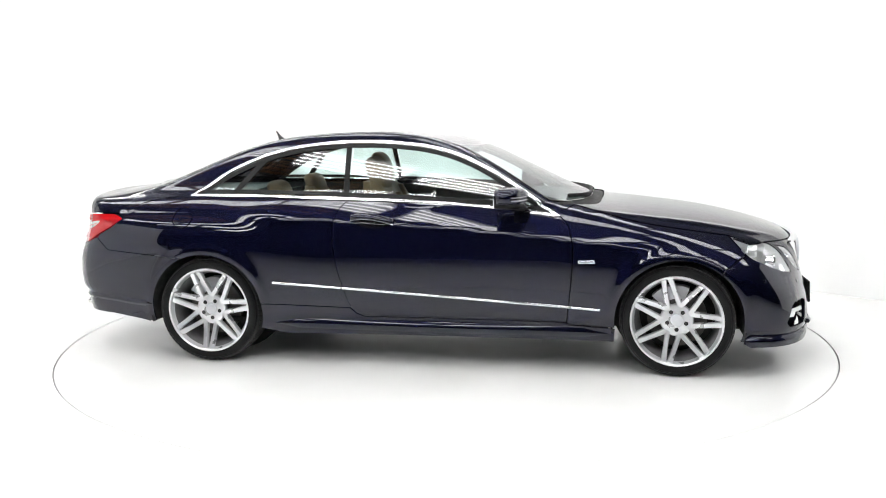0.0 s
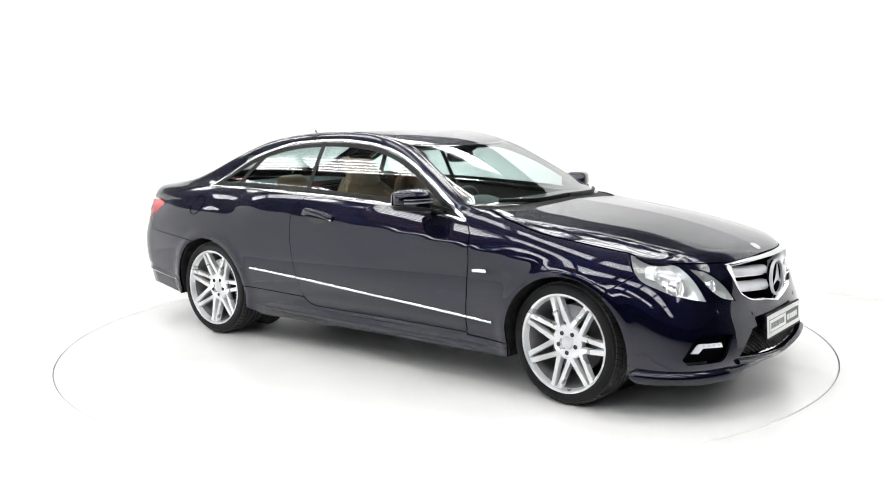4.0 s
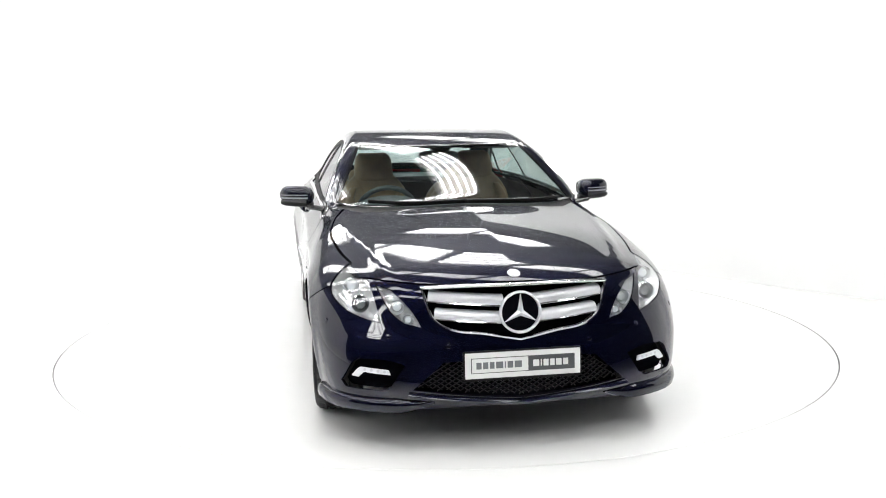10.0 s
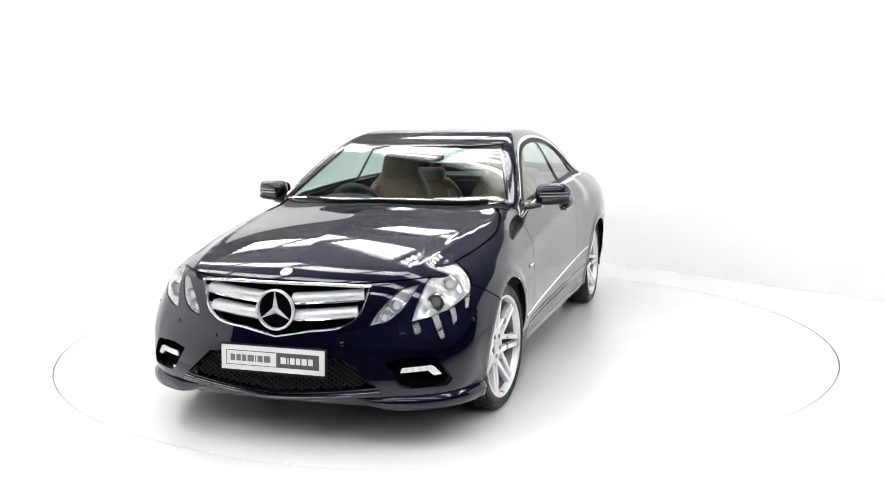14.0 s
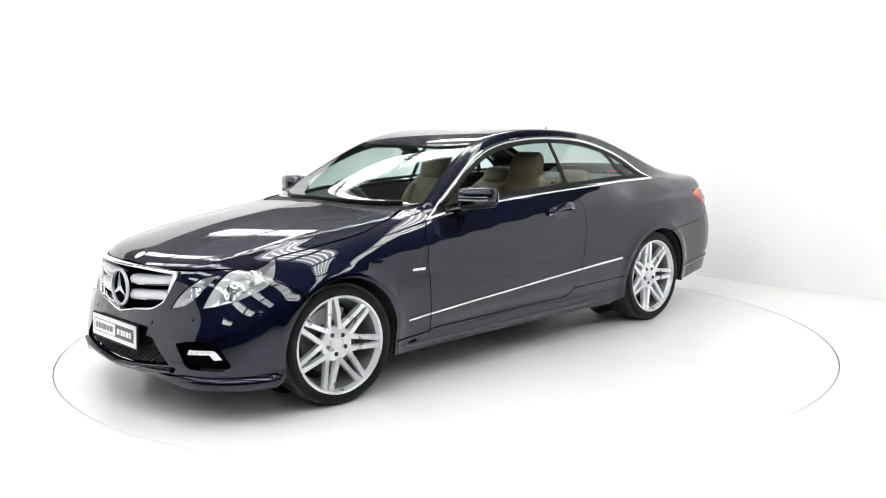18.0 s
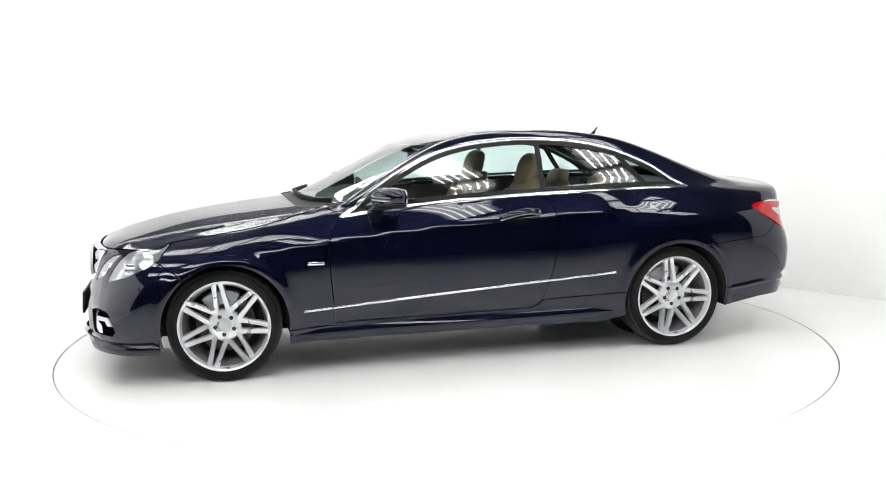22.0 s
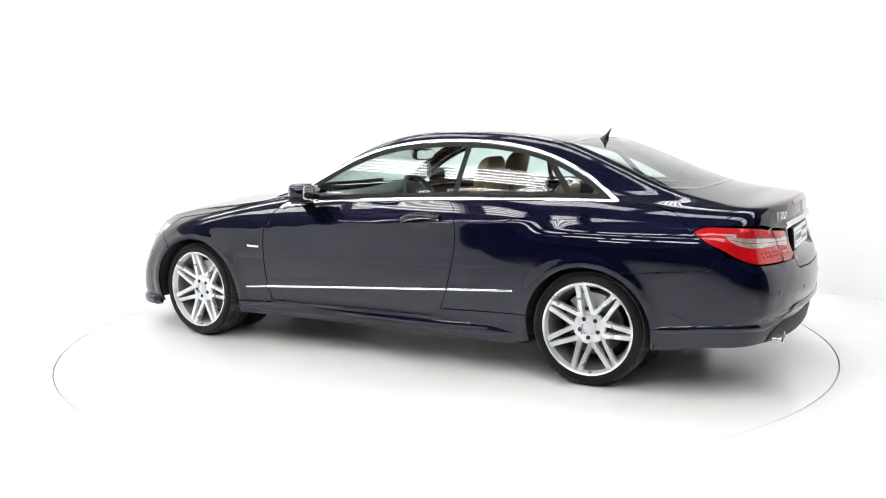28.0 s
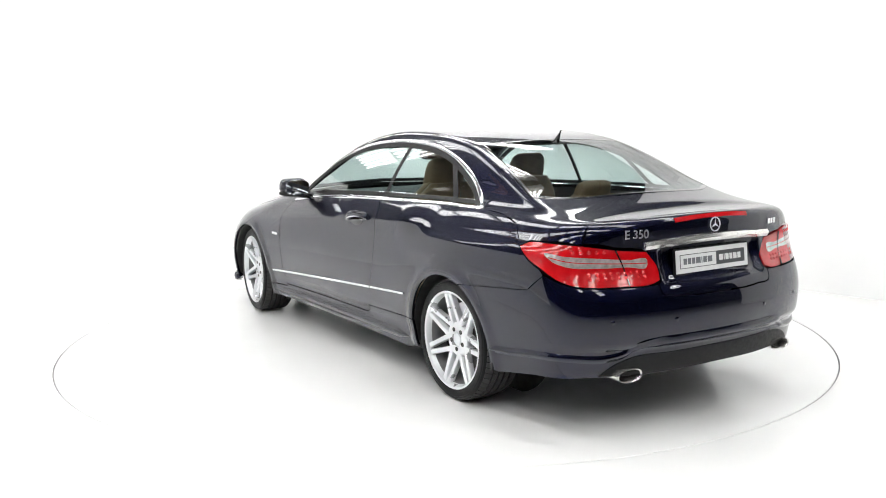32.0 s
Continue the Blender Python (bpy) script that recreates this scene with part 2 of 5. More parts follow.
def lower_body(x, y, z):
    ay = np.abs(y)
    rf = np.hypot(x - AXLE, z - HUB_Z)
    rr = np.hypot(x + AXLE, z - HUB_Z)
    flare = 0.010 * bell(rf - 0.37, 0.035) + 0.010 * bell(rr - 0.37, 0.035)
    # the haunch over the rear wheel, with its crease on top
    crease = 0.870 - 0.02 * (x + 1.6) - 0.9 * np.maximum(x + 1.15, 0) ** 2
    width = 0.009 + 0.05 * ease((x + 1.35) / 0.6)
    below = 1 / (1 + np.exp(np.clip(-(crease - z) / width, -50, 50)))
    haunch = 0.022 * below * bell(x + 1.62, 0.55) * bell(np.minimum(z - 0.80, 0), 0.22)
    line = flank_crease(x)
    # the shoulder between the crease and the windows: one gently bowed facet
    dz = 0.5 * ((z - line) + np.sqrt((z - line) ** 2 + 0.006 ** 2))
    facet = ease((x + 1.25) / 0.45) * ease((1.35 - x) / 0.65)
    waist = tuck(z) * (1 - facet) + (flank(z) + 0.52 * dz + 0.5 * dz * dz) * facet
    sill_in = 0.022 * bell(z - 0.305, 0.05) * bell(x, 1.0)
    side = ay - (half_width(x) - waist - 0.018 * bell(z - 0.79, 0.10) * ease((x - 0.6) / 0.8) + flare + haunch - sill_in)
    # tops: bonnet with two ridges, boot
    over = ay - bonnet_crease(x)
    ridge = 0.030 * ay ** 2 - 0.048 * np.sqrt(ay ** 2 + 0.003 ** 2) - 0.13 * 0.5 * (over + np.sqrt(over ** 2 + 0.010 ** 2)) + 0.006 * bell(over, 0.024)
    top_f = z - (bonnet_line(x) - 0.07 * ay ** 2 - (0.02 + 0.15 * ease((x - 0.6) / 1.6)) * ay ** 4 + ridge * ease((x - 0.6) / 0.7) * ease((2.3 - x) / 0.7))
    lip = 0.014 * bell(x + 2.33, 0.05)
    top_r = z - (boot_line(x) - 0.008 + lip - 0.022 * ay ** 2 - 0.06 * ay ** 4)
    blend = ease((x + 0.5) / 1.0)
    top = top_r * (1 - blend) + top_f * blend
    sweepback = 0.37 + 0.27 * ease((z - 0.38) / 0.5)
    front = x - (nose_line(z) - sweepback * ay ** 2.5)
    rear = -x - (tail_line(z) - 0.275 * ay ** 2.3)
    step = lambda q, w: 1 / (1 + np.exp(np.clip(-q / w, -50, 50)))
    # the plate's recess in the boot lid, and the ledge low on the rear bumper
    hollow = 0.030 * step(0.325 - ay, 0.008) * step(z - 0.700, 0.006) * step(0.862 - z, 0.006)
    ledge = 0.024 * step(0.425 - z, 0.005) * step(0.9 - ay, 0.05)
    rear = rear + hollow + ledge
    ends = np.where(x > 0, front, rear)
    k_end = np.where(x > 0, 0.18, 0.14)
    f = smax(side, ends, k_end)
    k_top = np.where(x > 0, 0.09, 0.05)
    return smax(f, top, k_top)


def cabin(x, y, z):
    ay = np.abs(y)
    dz = z - 0.97
    up, down = np.maximum(dz, 0), np.maximum(-dz, 0)
    side = ay - (belt_width(x) - 0.44 * up - 0.45 * up * up - 1.2 * down)
    xe = -0.5 + (x + 0.5) * (1 + 0.30 * ay ** 2)
    top = z - (roof_line(xe) - 0.004 - 0.012 * ay ** 2 - 0.03 * ay ** 4)
    return smax(smax(side, top, 0.034), np.abs(x + 0.5) - 1.55, 0.03)


def solid(x, y, z):
    a, b = lower_body(x, y, z), cabin(x, y, z)
    k = 0.03 + 0.12 * ease((-x - 0.8) / 0.8)
    h = np.maximum(k - np.abs(a - b), 0) / k
    return np.minimum(a, b) - h ** 3 * k / 6


def gradient(P, fn):
    e = 0.004
    g = np.stack([fn(*(P + np.eye(3)[i] * e).T) - fn(*(P - np.eye(3)[i] * e).T) for i in range(3)], 1)
    return g / np.maximum(np.linalg.norm(g, axis=1, keepdims=True), 1e-9)


class View:
    """A parallel view onto the solid along -d; uv are metres across it."""

    def __init__(self, d, u, v, reach=2.6, deep=0.0, fn=None):
        self.d, self.u, self.v = (np.array(a, float) / np.linalg.norm(a) for a in (d, u, v))
        self.reach, self.deep, self.fn = reach, deep, fn or solid

    def uv(self, P):
        P = np.atleast_2d(P)
        return np.stack([P @ self.u, P @ self.v], 1)

    def ray(self, uv):
        return uv[:, :1] * self.u + uv[:, 1:] * self.v, np.broadcast_to(self.d, (len(uv), 3))

    def put(self, uv):
        """The points of the skin seen at uv."""
        uv = np.atleast_2d(np.array(uv, float))
        o, d = self.ray(uv)
        hi = np.full(len(uv), self.reach)
        lo = hi.copy()
        left = np.arange(len(uv))
        for s in np.linspace(self.reach, self.deep, 50)[1:]:
            inside = self.fn(*(o[left] + d[left] * s).T) < 0
            lo[left[inside]] = s
            left = left[~inside]
            if not len(left):
                break
            hi[left] = s
        for _ in range(16):
            mid = (lo + hi) / 2
            inside = self.fn(*(o + d * mid[:, None]).T) < 0
            lo, hi = np.where(inside, mid, lo), np.where(inside, hi, mid)
        return o + d * ((lo + hi) / 2)[:, None]


class Round(View):
    """A view from all round a vertical axis at x0, y=0; u is the angle, v the height."""

    def __init__(self, x0, way, reach=2.2, fn=None):
        self.x0, self.way, self.reach, self.deep, self.fn = x0, way, reach, 0.1, fn or solid

    def uv(self, P):
        P = np.atleast_2d(P)
        return np.stack([np.arctan2(P[:, 1], self.way * (P[:, 0] - self.x0)), P[:, 2]], 1)

    def ray(self, uv):
        z = np.zeros(len(uv))
        return np.stack([z + self.x0, z, uv[:, 1]], 1), np.stack([self.way * np.cos(uv[:, 0]), np.sin(uv[:, 0]), z], 1)


SIDE = View((0, 1, 0), (1, 0, 0), (0, 0, 1), 1.3, 0.05)
TOP = View((0, 0, 1), (1, 0, 0), (0, 1, 0), 1.6, 0.3)
RAIL = View((0.0, 0.72, 0.70), (1, 0, 0), (0, -0.70, 0.72), 2.2, 0.4)
LID = View((-0.64, 0, 0.77), (0, 1, 0), (0.77, 0, 0.64), 3.0, 1.2)
FRONT = View((1, 0, 0), (0, 1, 0), (0, 0, 1), 2.6, 0.8)
REAR = View((-1, 0, 0), (0, 1, 0), (0, 0, 1), 2.8, 1.0)
NOSE = Round(1.15, 1)
TAIL = Round(-1.25, -1)


def in_poly(q, poly):
    x, y = q[:, 0], q[:, 1]
    inside = np.zeros(len(q), bool)
    x1, y1 = poly[-1]
    for x2, y2 in poly:
        c = (y1 > y) != (y2 > y)
        with np.errstate(divide="ignore", invalid="ignore"):
            inside ^= c & (x < (x2 - x1) * (y - y1) / (y2 - y1) + x1)
        x1, y1 = x2, y2
    return inside


def edge_distance(q, poly):
    best = np.full(len(q), 9.0)
    for a, b in zip(poly, np.roll(poly, -1, 0)):
        ab = b - a
        t = np.clip(((q - a) @ ab) / max(ab @ ab, 1e-12), 0, 1)
        best = np.minimum(best, np.linalg.norm(q - a - t[:, None] * ab, axis=1))
    return best


def spaced(poly, step):
    """Even points along a closed outline, corners kept."""
    out = []
    for a, b in zip(poly, np.roll(poly, -1, 0)):
        k = max(1, int(round(np.linalg.norm(b - a) / step)))
        out += [a + (b - a) * t for t in np.arange(k) / k]
    return np.array(out)


def tidy(poly, least):
    keep = [poly[0]]
    for p in poly[1:]:
        if np.linalg.norm(p - keep[-1]) > least:
            keep.append(p)
    if np.linalg.norm(keep[0] - keep[-1]) < least:
        keep.pop()
    return np.array(keep)


def area(poly):
    x, y = poly.T
    return 0.5 * np.sum(x * np.roll(y, -1) - np.roll(x, -1) * y)


def shrink(poly, d):
    if not d:
        return poly
    if area(poly) < 0:
        poly = poly[::-1]
    e = np.roll(poly, -1, 0) - poly
    n = np.stack([-e[:, 1], e[:, 0]], 1) / np.maximum(np.linalg.norm(e, axis=1, keepdims=True), 1e-9)
    m = n + np.roll(n, 1, 0)
    m /= np.maximum((m * m).sum(1, keepdims=True), 0.5) / 2
    return poly + m * d


def skin(name, view, outline, mat, parent, holes=(), step=0.024, inset=0.0033, depth=0.018, label="", lift=0.0, mirror=False, bulge=0.0):
    """A panel of the car's skin inside an outline given as points on the skin; its edge turns inwards by depth."""
    from mathutils.geometry import delaunay_2d_cdt
    poly = shrink(tidy(view.uv(outline), step * 0.25), inset)
    poly = spaced(poly, step)
    if area(poly) < 0:
        poly = poly[::-1]
    cuts = [spaced(shrink(tidy(view.uv(h), step * 0.2), -inset), step * 0.7) for h in holes]
    lo, hi = poly.min(0), poly.max(0)
    nx, ny = (np.maximum(2, np.ceil((hi - lo) / step)) + 1).astype(int)
    gx, gy = np.meshgrid(np.linspace(lo[0], hi[0], nx), np.linspace(lo[1], hi[1], ny))
    gx[1::2] += step * 0.5
    grid = np.stack([gx.ravel(), gy.ravel()], 1)
    ok = in_poly(grid, poly) & (edge_distance(grid, poly) > step * 0.45)
    for c in cuts:
        ok &= ~in_poly(grid, c) & (edge_distance(grid, c) > step * 0.4)
    pts, edges = [poly], [(i, (i + 1) % len(poly)) for i in range(len(poly))]
    n = len(poly)
    for c in cuts:
        pts.append(c)
        edges += [(n + i, n + (i + 1) % len(c)) for i in range(len(c))]
        n += len(c)
    pts.append(grid[ok])
    allp = np.concatenate(pts)
    v2, e2, f2, _, _, _ = delaunay_2d_cdt([Vector(p) for p in allp], edges, [], 0, 1e-6)
    v2 = np.array([tuple(v) for v in v2])
    tri = np.array([f for f in f2 if len(f) == 3])
    c = v2[tri].mean(1)
    good = in_poly(c, poly)
    for h in cuts:
        good &= ~in_poly(c, h)
    tri = tri[good]
    P = view.put(v2)
    N = gradient(P, view.fn)
    P = P + N * lift
    if bulge:
        d = edge_distance(v2, poly)
        P = P + N * (bulge * (1 - np.exp(-d / 0.03)))[:, None]
    a, b, cc = P[tri[:, 0]], P[tri[:, 1]], P[tri[:, 2]]
    flip = (np.cross(b - a, cc - a) * N[tri[:, 0]]).sum(1) < 0
    tri[flip] = tri[flip][:, ::-1]
    verts, norms, faces = [P], [N], [tuple(t) for t in tri]
    if depth:
        count = {}
        for t in tri:
            for i in range(3):
                k = (t[i], t[(i + 1) % 3])
                count[k] = 1
        rim = [k for k in count if (k[1], k[0]) not in count]
        base = len(P)
        V, M = [], []
        for i, j in rim:
            p, q, n1, n2 = P[i], P[j], N[i], N[j]
            out = np.cross(q - p, (n1 + n2) / 2)
            out /= max(np.linalg.norm(out), 1e-9)
            k = base + len(V)
            V += [p, q, q - n2 * depth - out * depth * 0.15, p - n1 * depth - out * depth * 0.15]
            soft = out * 0.8 + (n1 + n2) * 0.3
            M += [soft, soft, out, out]
            faces.append((k, k + 3, k + 2, k + 1))
        verts.append(np.array(V))
        norms.append(np.array(M))
    V, M = np.concatenate(verts), np.concatenate(norms)
    M /= np.maximum(np.linalg.norm(M, axis=1, keepdims=True), 1e-9)
    rim_id = np.array([0] * len(tri) + [1] * (len(faces) - len(tri)), np.int32) if mat is PAINT else None
    obs = [part(name, mesh_object(name, V, faces, mat, M, rim=rim_id), parent, label)]
    if mirror:
        s = np.array([1, -1, 1])
        obs.append(part(name, mesh_object(name, V * s, [f[::-1] for f in faces], mat, M * s, rim=rim_id), parent, label))
    return obs


def sweep(name, path, normals, profile, mat, parent, label="", closed=False, mirror=False, taper=None):
    """A bar along a path; profile is a loop of (across, out)."""
    path, normals = np.array(path), np.array(normals)
    t = np.roll(path, -1, 0) - np.roll(path, 1, 0) if closed else np.gradient(path, axis=0)
    t /= np.maximum(np.linalg.norm(t, axis=1, keepdims=True), 1e-9)
    a = np.cross(normals, t)
    a /= np.maximum(np.linalg.norm(a, axis=1, keepdims=True), 1e-9)
    n = np.cross(t, a)
    k = taper if taper is not None else np.ones(len(path))
    rows = [[p + a[i] * u * k[i] + n[i] * v * k[i] for u, v in profile] for i, p in enumerate(path)]
    if closed:
        rows.append(rows[0])
    out = []
    for s in ((1, -1) if mirror else (1,)):
        bm = loft([[Vector((q[0], q[1] * s, q[2])) for q in r] for r in rows], True, not closed)
        if closed:
            bmesh.ops.remove_doubles(bm, verts=bm.verts, dist=1e-5)
        out.append(from_bm(name, bm, mat, parent, label, auto=50))
    return out


def on_skin(view, uv, step=0.015, closed=False, sharp=()):
    return view.put(smooth_path(uv, step, closed, sharp))


def trim_profile(w, h):
    return [(-w / 2, -0.003), (-w / 2, h * 0.5), (-w * 0.3, h * 0.9), (0, h), (w * 0.3, h * 0.9), (w / 2, h * 0.5), (w / 2, -0.003)]


# ---- the studio ----
def disc_with_hole(name, r, outer, mat, z=0.0):
    n = 180
    verts, faces = [], []
    for ring in (r, r * 1.02, 3.2, 5.0, outer):
        for k in range(n):
            a = 2 * math.pi * k / n
            verts.append((ring * math.cos(a), ring * math.sin(a), z))
    for j in range(4):
        for k in range(n):
            i = (k + 1) % n
            faces.append((j * n + k, (j + 1) * n + k, (j + 1) * n + i, j * n + i))
    base = len(verts)
    for k in range(n):
        a = 2 * math.pi * k / n
        verts.append((r * math.cos(a), r * math.sin(a), z - 0.05))
    for k in range(n):
        i = (k + 1) % n
        faces.append((k, i, base + i, base + k))
    return mesh_object(name, verts, faces, mat, smooth=False)


def build_studio():
    floor = disc_with_hole("floor", TABLE_R + 0.0068, 16.0, WHITE_FLOOR)
    tagged(floor, "glossy white painted studio floor", "floor", kind="structure")
    pit = from_bm("floor_pit", box(5.2, 5.2, 0.02, 0, 0, -0.07), DARK_HALL)
    tagged(pit, "dark pit under the turntable", "floor", kind="structure")
    # the white wall: one bent sheet, left cove, back, and the right flank
    plan = smooth_path([(-5.6, -4.5), (-5.6, 1.0), (-5.2, 3.2), (-3.6, 4.9), (-1.2, 5.3), (0.3, 4.6), (1.5, 3.0), (2.6, 1.7), (3.9, 0.3), (5.0, -1.1), (5.6, -2.1)], 0.15, sharp=())
    H = 2.89
    verts, faces = [], []
    rows = []
    n_t = np.gradient(plan, axis=0)
    n_t /= np.linalg.norm(n_t, axis=1, keepdims=True)
    inward = np.stack([n_t[:, 1], -n_t[:, 0]], 1)
    for i, p in enumerate(plan):
        cove = 0.9 * max(0.0, min(1.0, (1.2 - p[0]) / 1.0)) + 0.004
        row = []
        for j in range(7):
            a = math.pi / 2 * j / 6
            q = p + inward[i] * cove * (1 - math.sin(a))
            row.append((q[0], q[1], cove * (1 - math.cos(a)) + 0.001))
        row.append((p[0], p[1], H))
        row.append((p[0] - inward[i][0] * 0.15, p[1] - inward[i][1] * 0.15, H))
        row.append((p[0] - inward[i][0] * 0.15, p[1] - inward[i][1] * 0.15, 0.0))
        rows.append(row)
    m = len(rows[0])
    for r in rows:
        verts += r
    for i in range(len(rows) - 1):
        for j in range(m - 1):
            faces.append((i * m + j, i * m + j + 1, (i + 1) * m + j + 1, (i + 1) * m + j))
    wall = mesh_object("wall_backdrop", verts, faces, WHITE_WALL)
    wall.data.set_sharp_from_angle(angle=radians(40))
    tagged(wall, "smooth white curved studio backdrop wall", "wall", kind="structure")
    # the dark hall behind the camera
    for name, sx, sy, x, y in (("wall_south", 26, 0.2, 0, -13), ("wall_west", 0.2, 26, -13, 0), ("wall_east", 0.2, 26, 13, 0), ("wall_north", 26, 0.2, 0, 13)):
        tagged(from_bm(name, box(sx, sy, 7.0, x, y, 3.5), DARK_HALL), "dark hall wall beyond the studio set", "wall", kind="structure")
    ceiling = from_bm("ceiling", box(26, 26, 0.1, 0, 0, CEILING_Z + 0.05), GREY_SHEET)
    tagged(ceiling, "grey sheet roof of the hall", "ceiling", kind="structure")
    # thin seams and timber boarding follow the set's right-hand wall
    skewed = pose(0, 0, 0, 0, 0, -43.1)
    ribs = join_bm(*[box(30, 0.02, 0.02, 0, y, CEILING_Z - 0.012, skewed) for y in np.arange(-9.6, 9.7, 0.6)])
    tagged(from_bm("ceiling_seams", ribs, SEAM_GREY), "dark thin seams between the roof sheets", "ceiling", kind="structure")
    slats = join_bm(*[box(3.4, 0.11, 0.04, -1.2, y, CEILING_Z - 0.06, skewed) for y in np.arange(-3.6, -1.9, 0.17)])
    tagged(from_bm("ceiling_boarding", slats, WOOD), "brown timber boarding under the roof", "ceiling", kind="structure")


def light_bank():
    """Five tubes under a white tray, hung from the roof; they run along x."""
    root = new("ceiling_light")
    tagged(root, "bank of five parallel white fluorescent tubes on a white tray", "ceiling light", "light banks")
    length = 1.2
    for hx in (-0.42, 0.42):
        part("hanger", from_bm("hanger", box(0.012, 0.012, CEILING_Z - BANK_Z - 0.06, hx, 0, (CEILING_Z - BANK_Z) / 2 + 0.03), FIXTURE), root, "thin hanger rod")
    part("housing", from_bm("housing", box(length + 0.06, 0.60, 0.05, 0, 0, 0.065), FIXTURE), root)
    for k in range(5):
        bm = lathe([(0.0, -length / 2), (0.018, -length / 2), (0.018, length / 2), (0.0, length / 2)], 10, "X")
        bmesh.ops.translate(bm, vec=(0, (k - 2) * 0.108, 0), verts=bm.verts)
        part("tube", from_bm("tube", bm, TUBE), root, "glowing white tube")
    return root


def build_lights():
    """Rows of banks end to end, parallel to the set's right-hand wall."""
    first = None
    along, across = Vector((0.73, -0.683)), Vector((1.525, 0.94))
    turn = math.degrees(math.atan2(along.y, along.x))
    for j in range(-4, 5):
        for i in range(-5, 5):
            c = Vector((0.97, -1.83)) + along * (1.42 * i) + across * j
            if not (-5.0 < c.x < 4.9 and -7.2 < c.y < 4.0) or c.x * 0.765 + c.y * 0.644 > 2.75:
                continue
            m = pose(c.x, c.y, BANK_Z, 0, 0, turn)
            if first is None:
                first = light_bank()
                first.matrix_basis = m
            else:
                copy_thing(first, m)


# ---- the turntable ----
def build_table():
    root = new("turntable")
    tagged(root, "round white turntable flush with the studio floor", "turntable")
    bm = lathe([(0.0, 0.0), (1.2, 0.0), (TABLE_R - 0.004, 0.0), (TABLE_R, -0.004), (TABLE_R, -0.05), (0.0, -0.05)], 180, "Z")
    bmesh.ops.remove_doubles(bm, verts=bm.verts, dist=1e-5)
    part("deck", from_bm("deck", bm, WHITE_FLOOR, auto=20), root)
    # added strip whose grey stands in for the shade in the gap
    edge = lathe([(TABLE_R + 0.0002, -0.05), (TABLE_R + 0.0002, -0.003), (TABLE_R + 0.002, -0.003), (TABLE_R + 0.002, -0.05)], 180, "Z")
    part("gap_strip", from_bm("gap_strip", edge, GAP_GREY), root, "thin grey strip added in the gap round the turntable")
    return root


# ---- the car ----
BELT = ((0.715, 0.895), (0.368, 0.940), (-0.057, 0.968), (-0.52, 0.987), (-0.98, 1.0), (-1.505, 1.003))
ARC = ((-1.505, 1.003), (-1.31, 1.128), (-1.13, 1.213), (-0.95, 1.268), (-0.77, 1.298), (-0.56, 1.313), (-0.42, 1.315), (-0.25, 1.307), (-0.08, 1.288), (0.088, 1.248), (0.254, 1.182), (0.419, 1.090), (0.583, 0.985), (0.715, 0.895))
DOOR_FRONT = ((0.716, 0.900), (0.763, 0.849), (0.796, 0.723), (0.793, 0.595), (0.776, 0.402), (0.765, 0.297))
DOOR_REAR = ((-0.415, 0.303), (-0.462, 0.318), (-0.492, 0.362), (-0.533, 0.473), (-0.57, 0.606), (-0.59, 0.739), (-0.587, 0.838), (-0.556, 0.937), (-0.505, 0.986))
BONNET_SIDE = ((0.80, 0.952), (1.0, 0.900), (1.18, 0.858), (1.4, 0.822), (1.65, 0.783))
ARCH_R = 0.347


def arch(x0, a0, a1, r=ARCH_R, n=28):
    return [(x0 + r * math.cos(radians(a)), HUB_Z + r * math.sin(radians(a))) for a in np.linspace(a0, a1, n)]


def cat(*runs):
    return np.concatenate([np.atleast_2d(r) for r in runs])


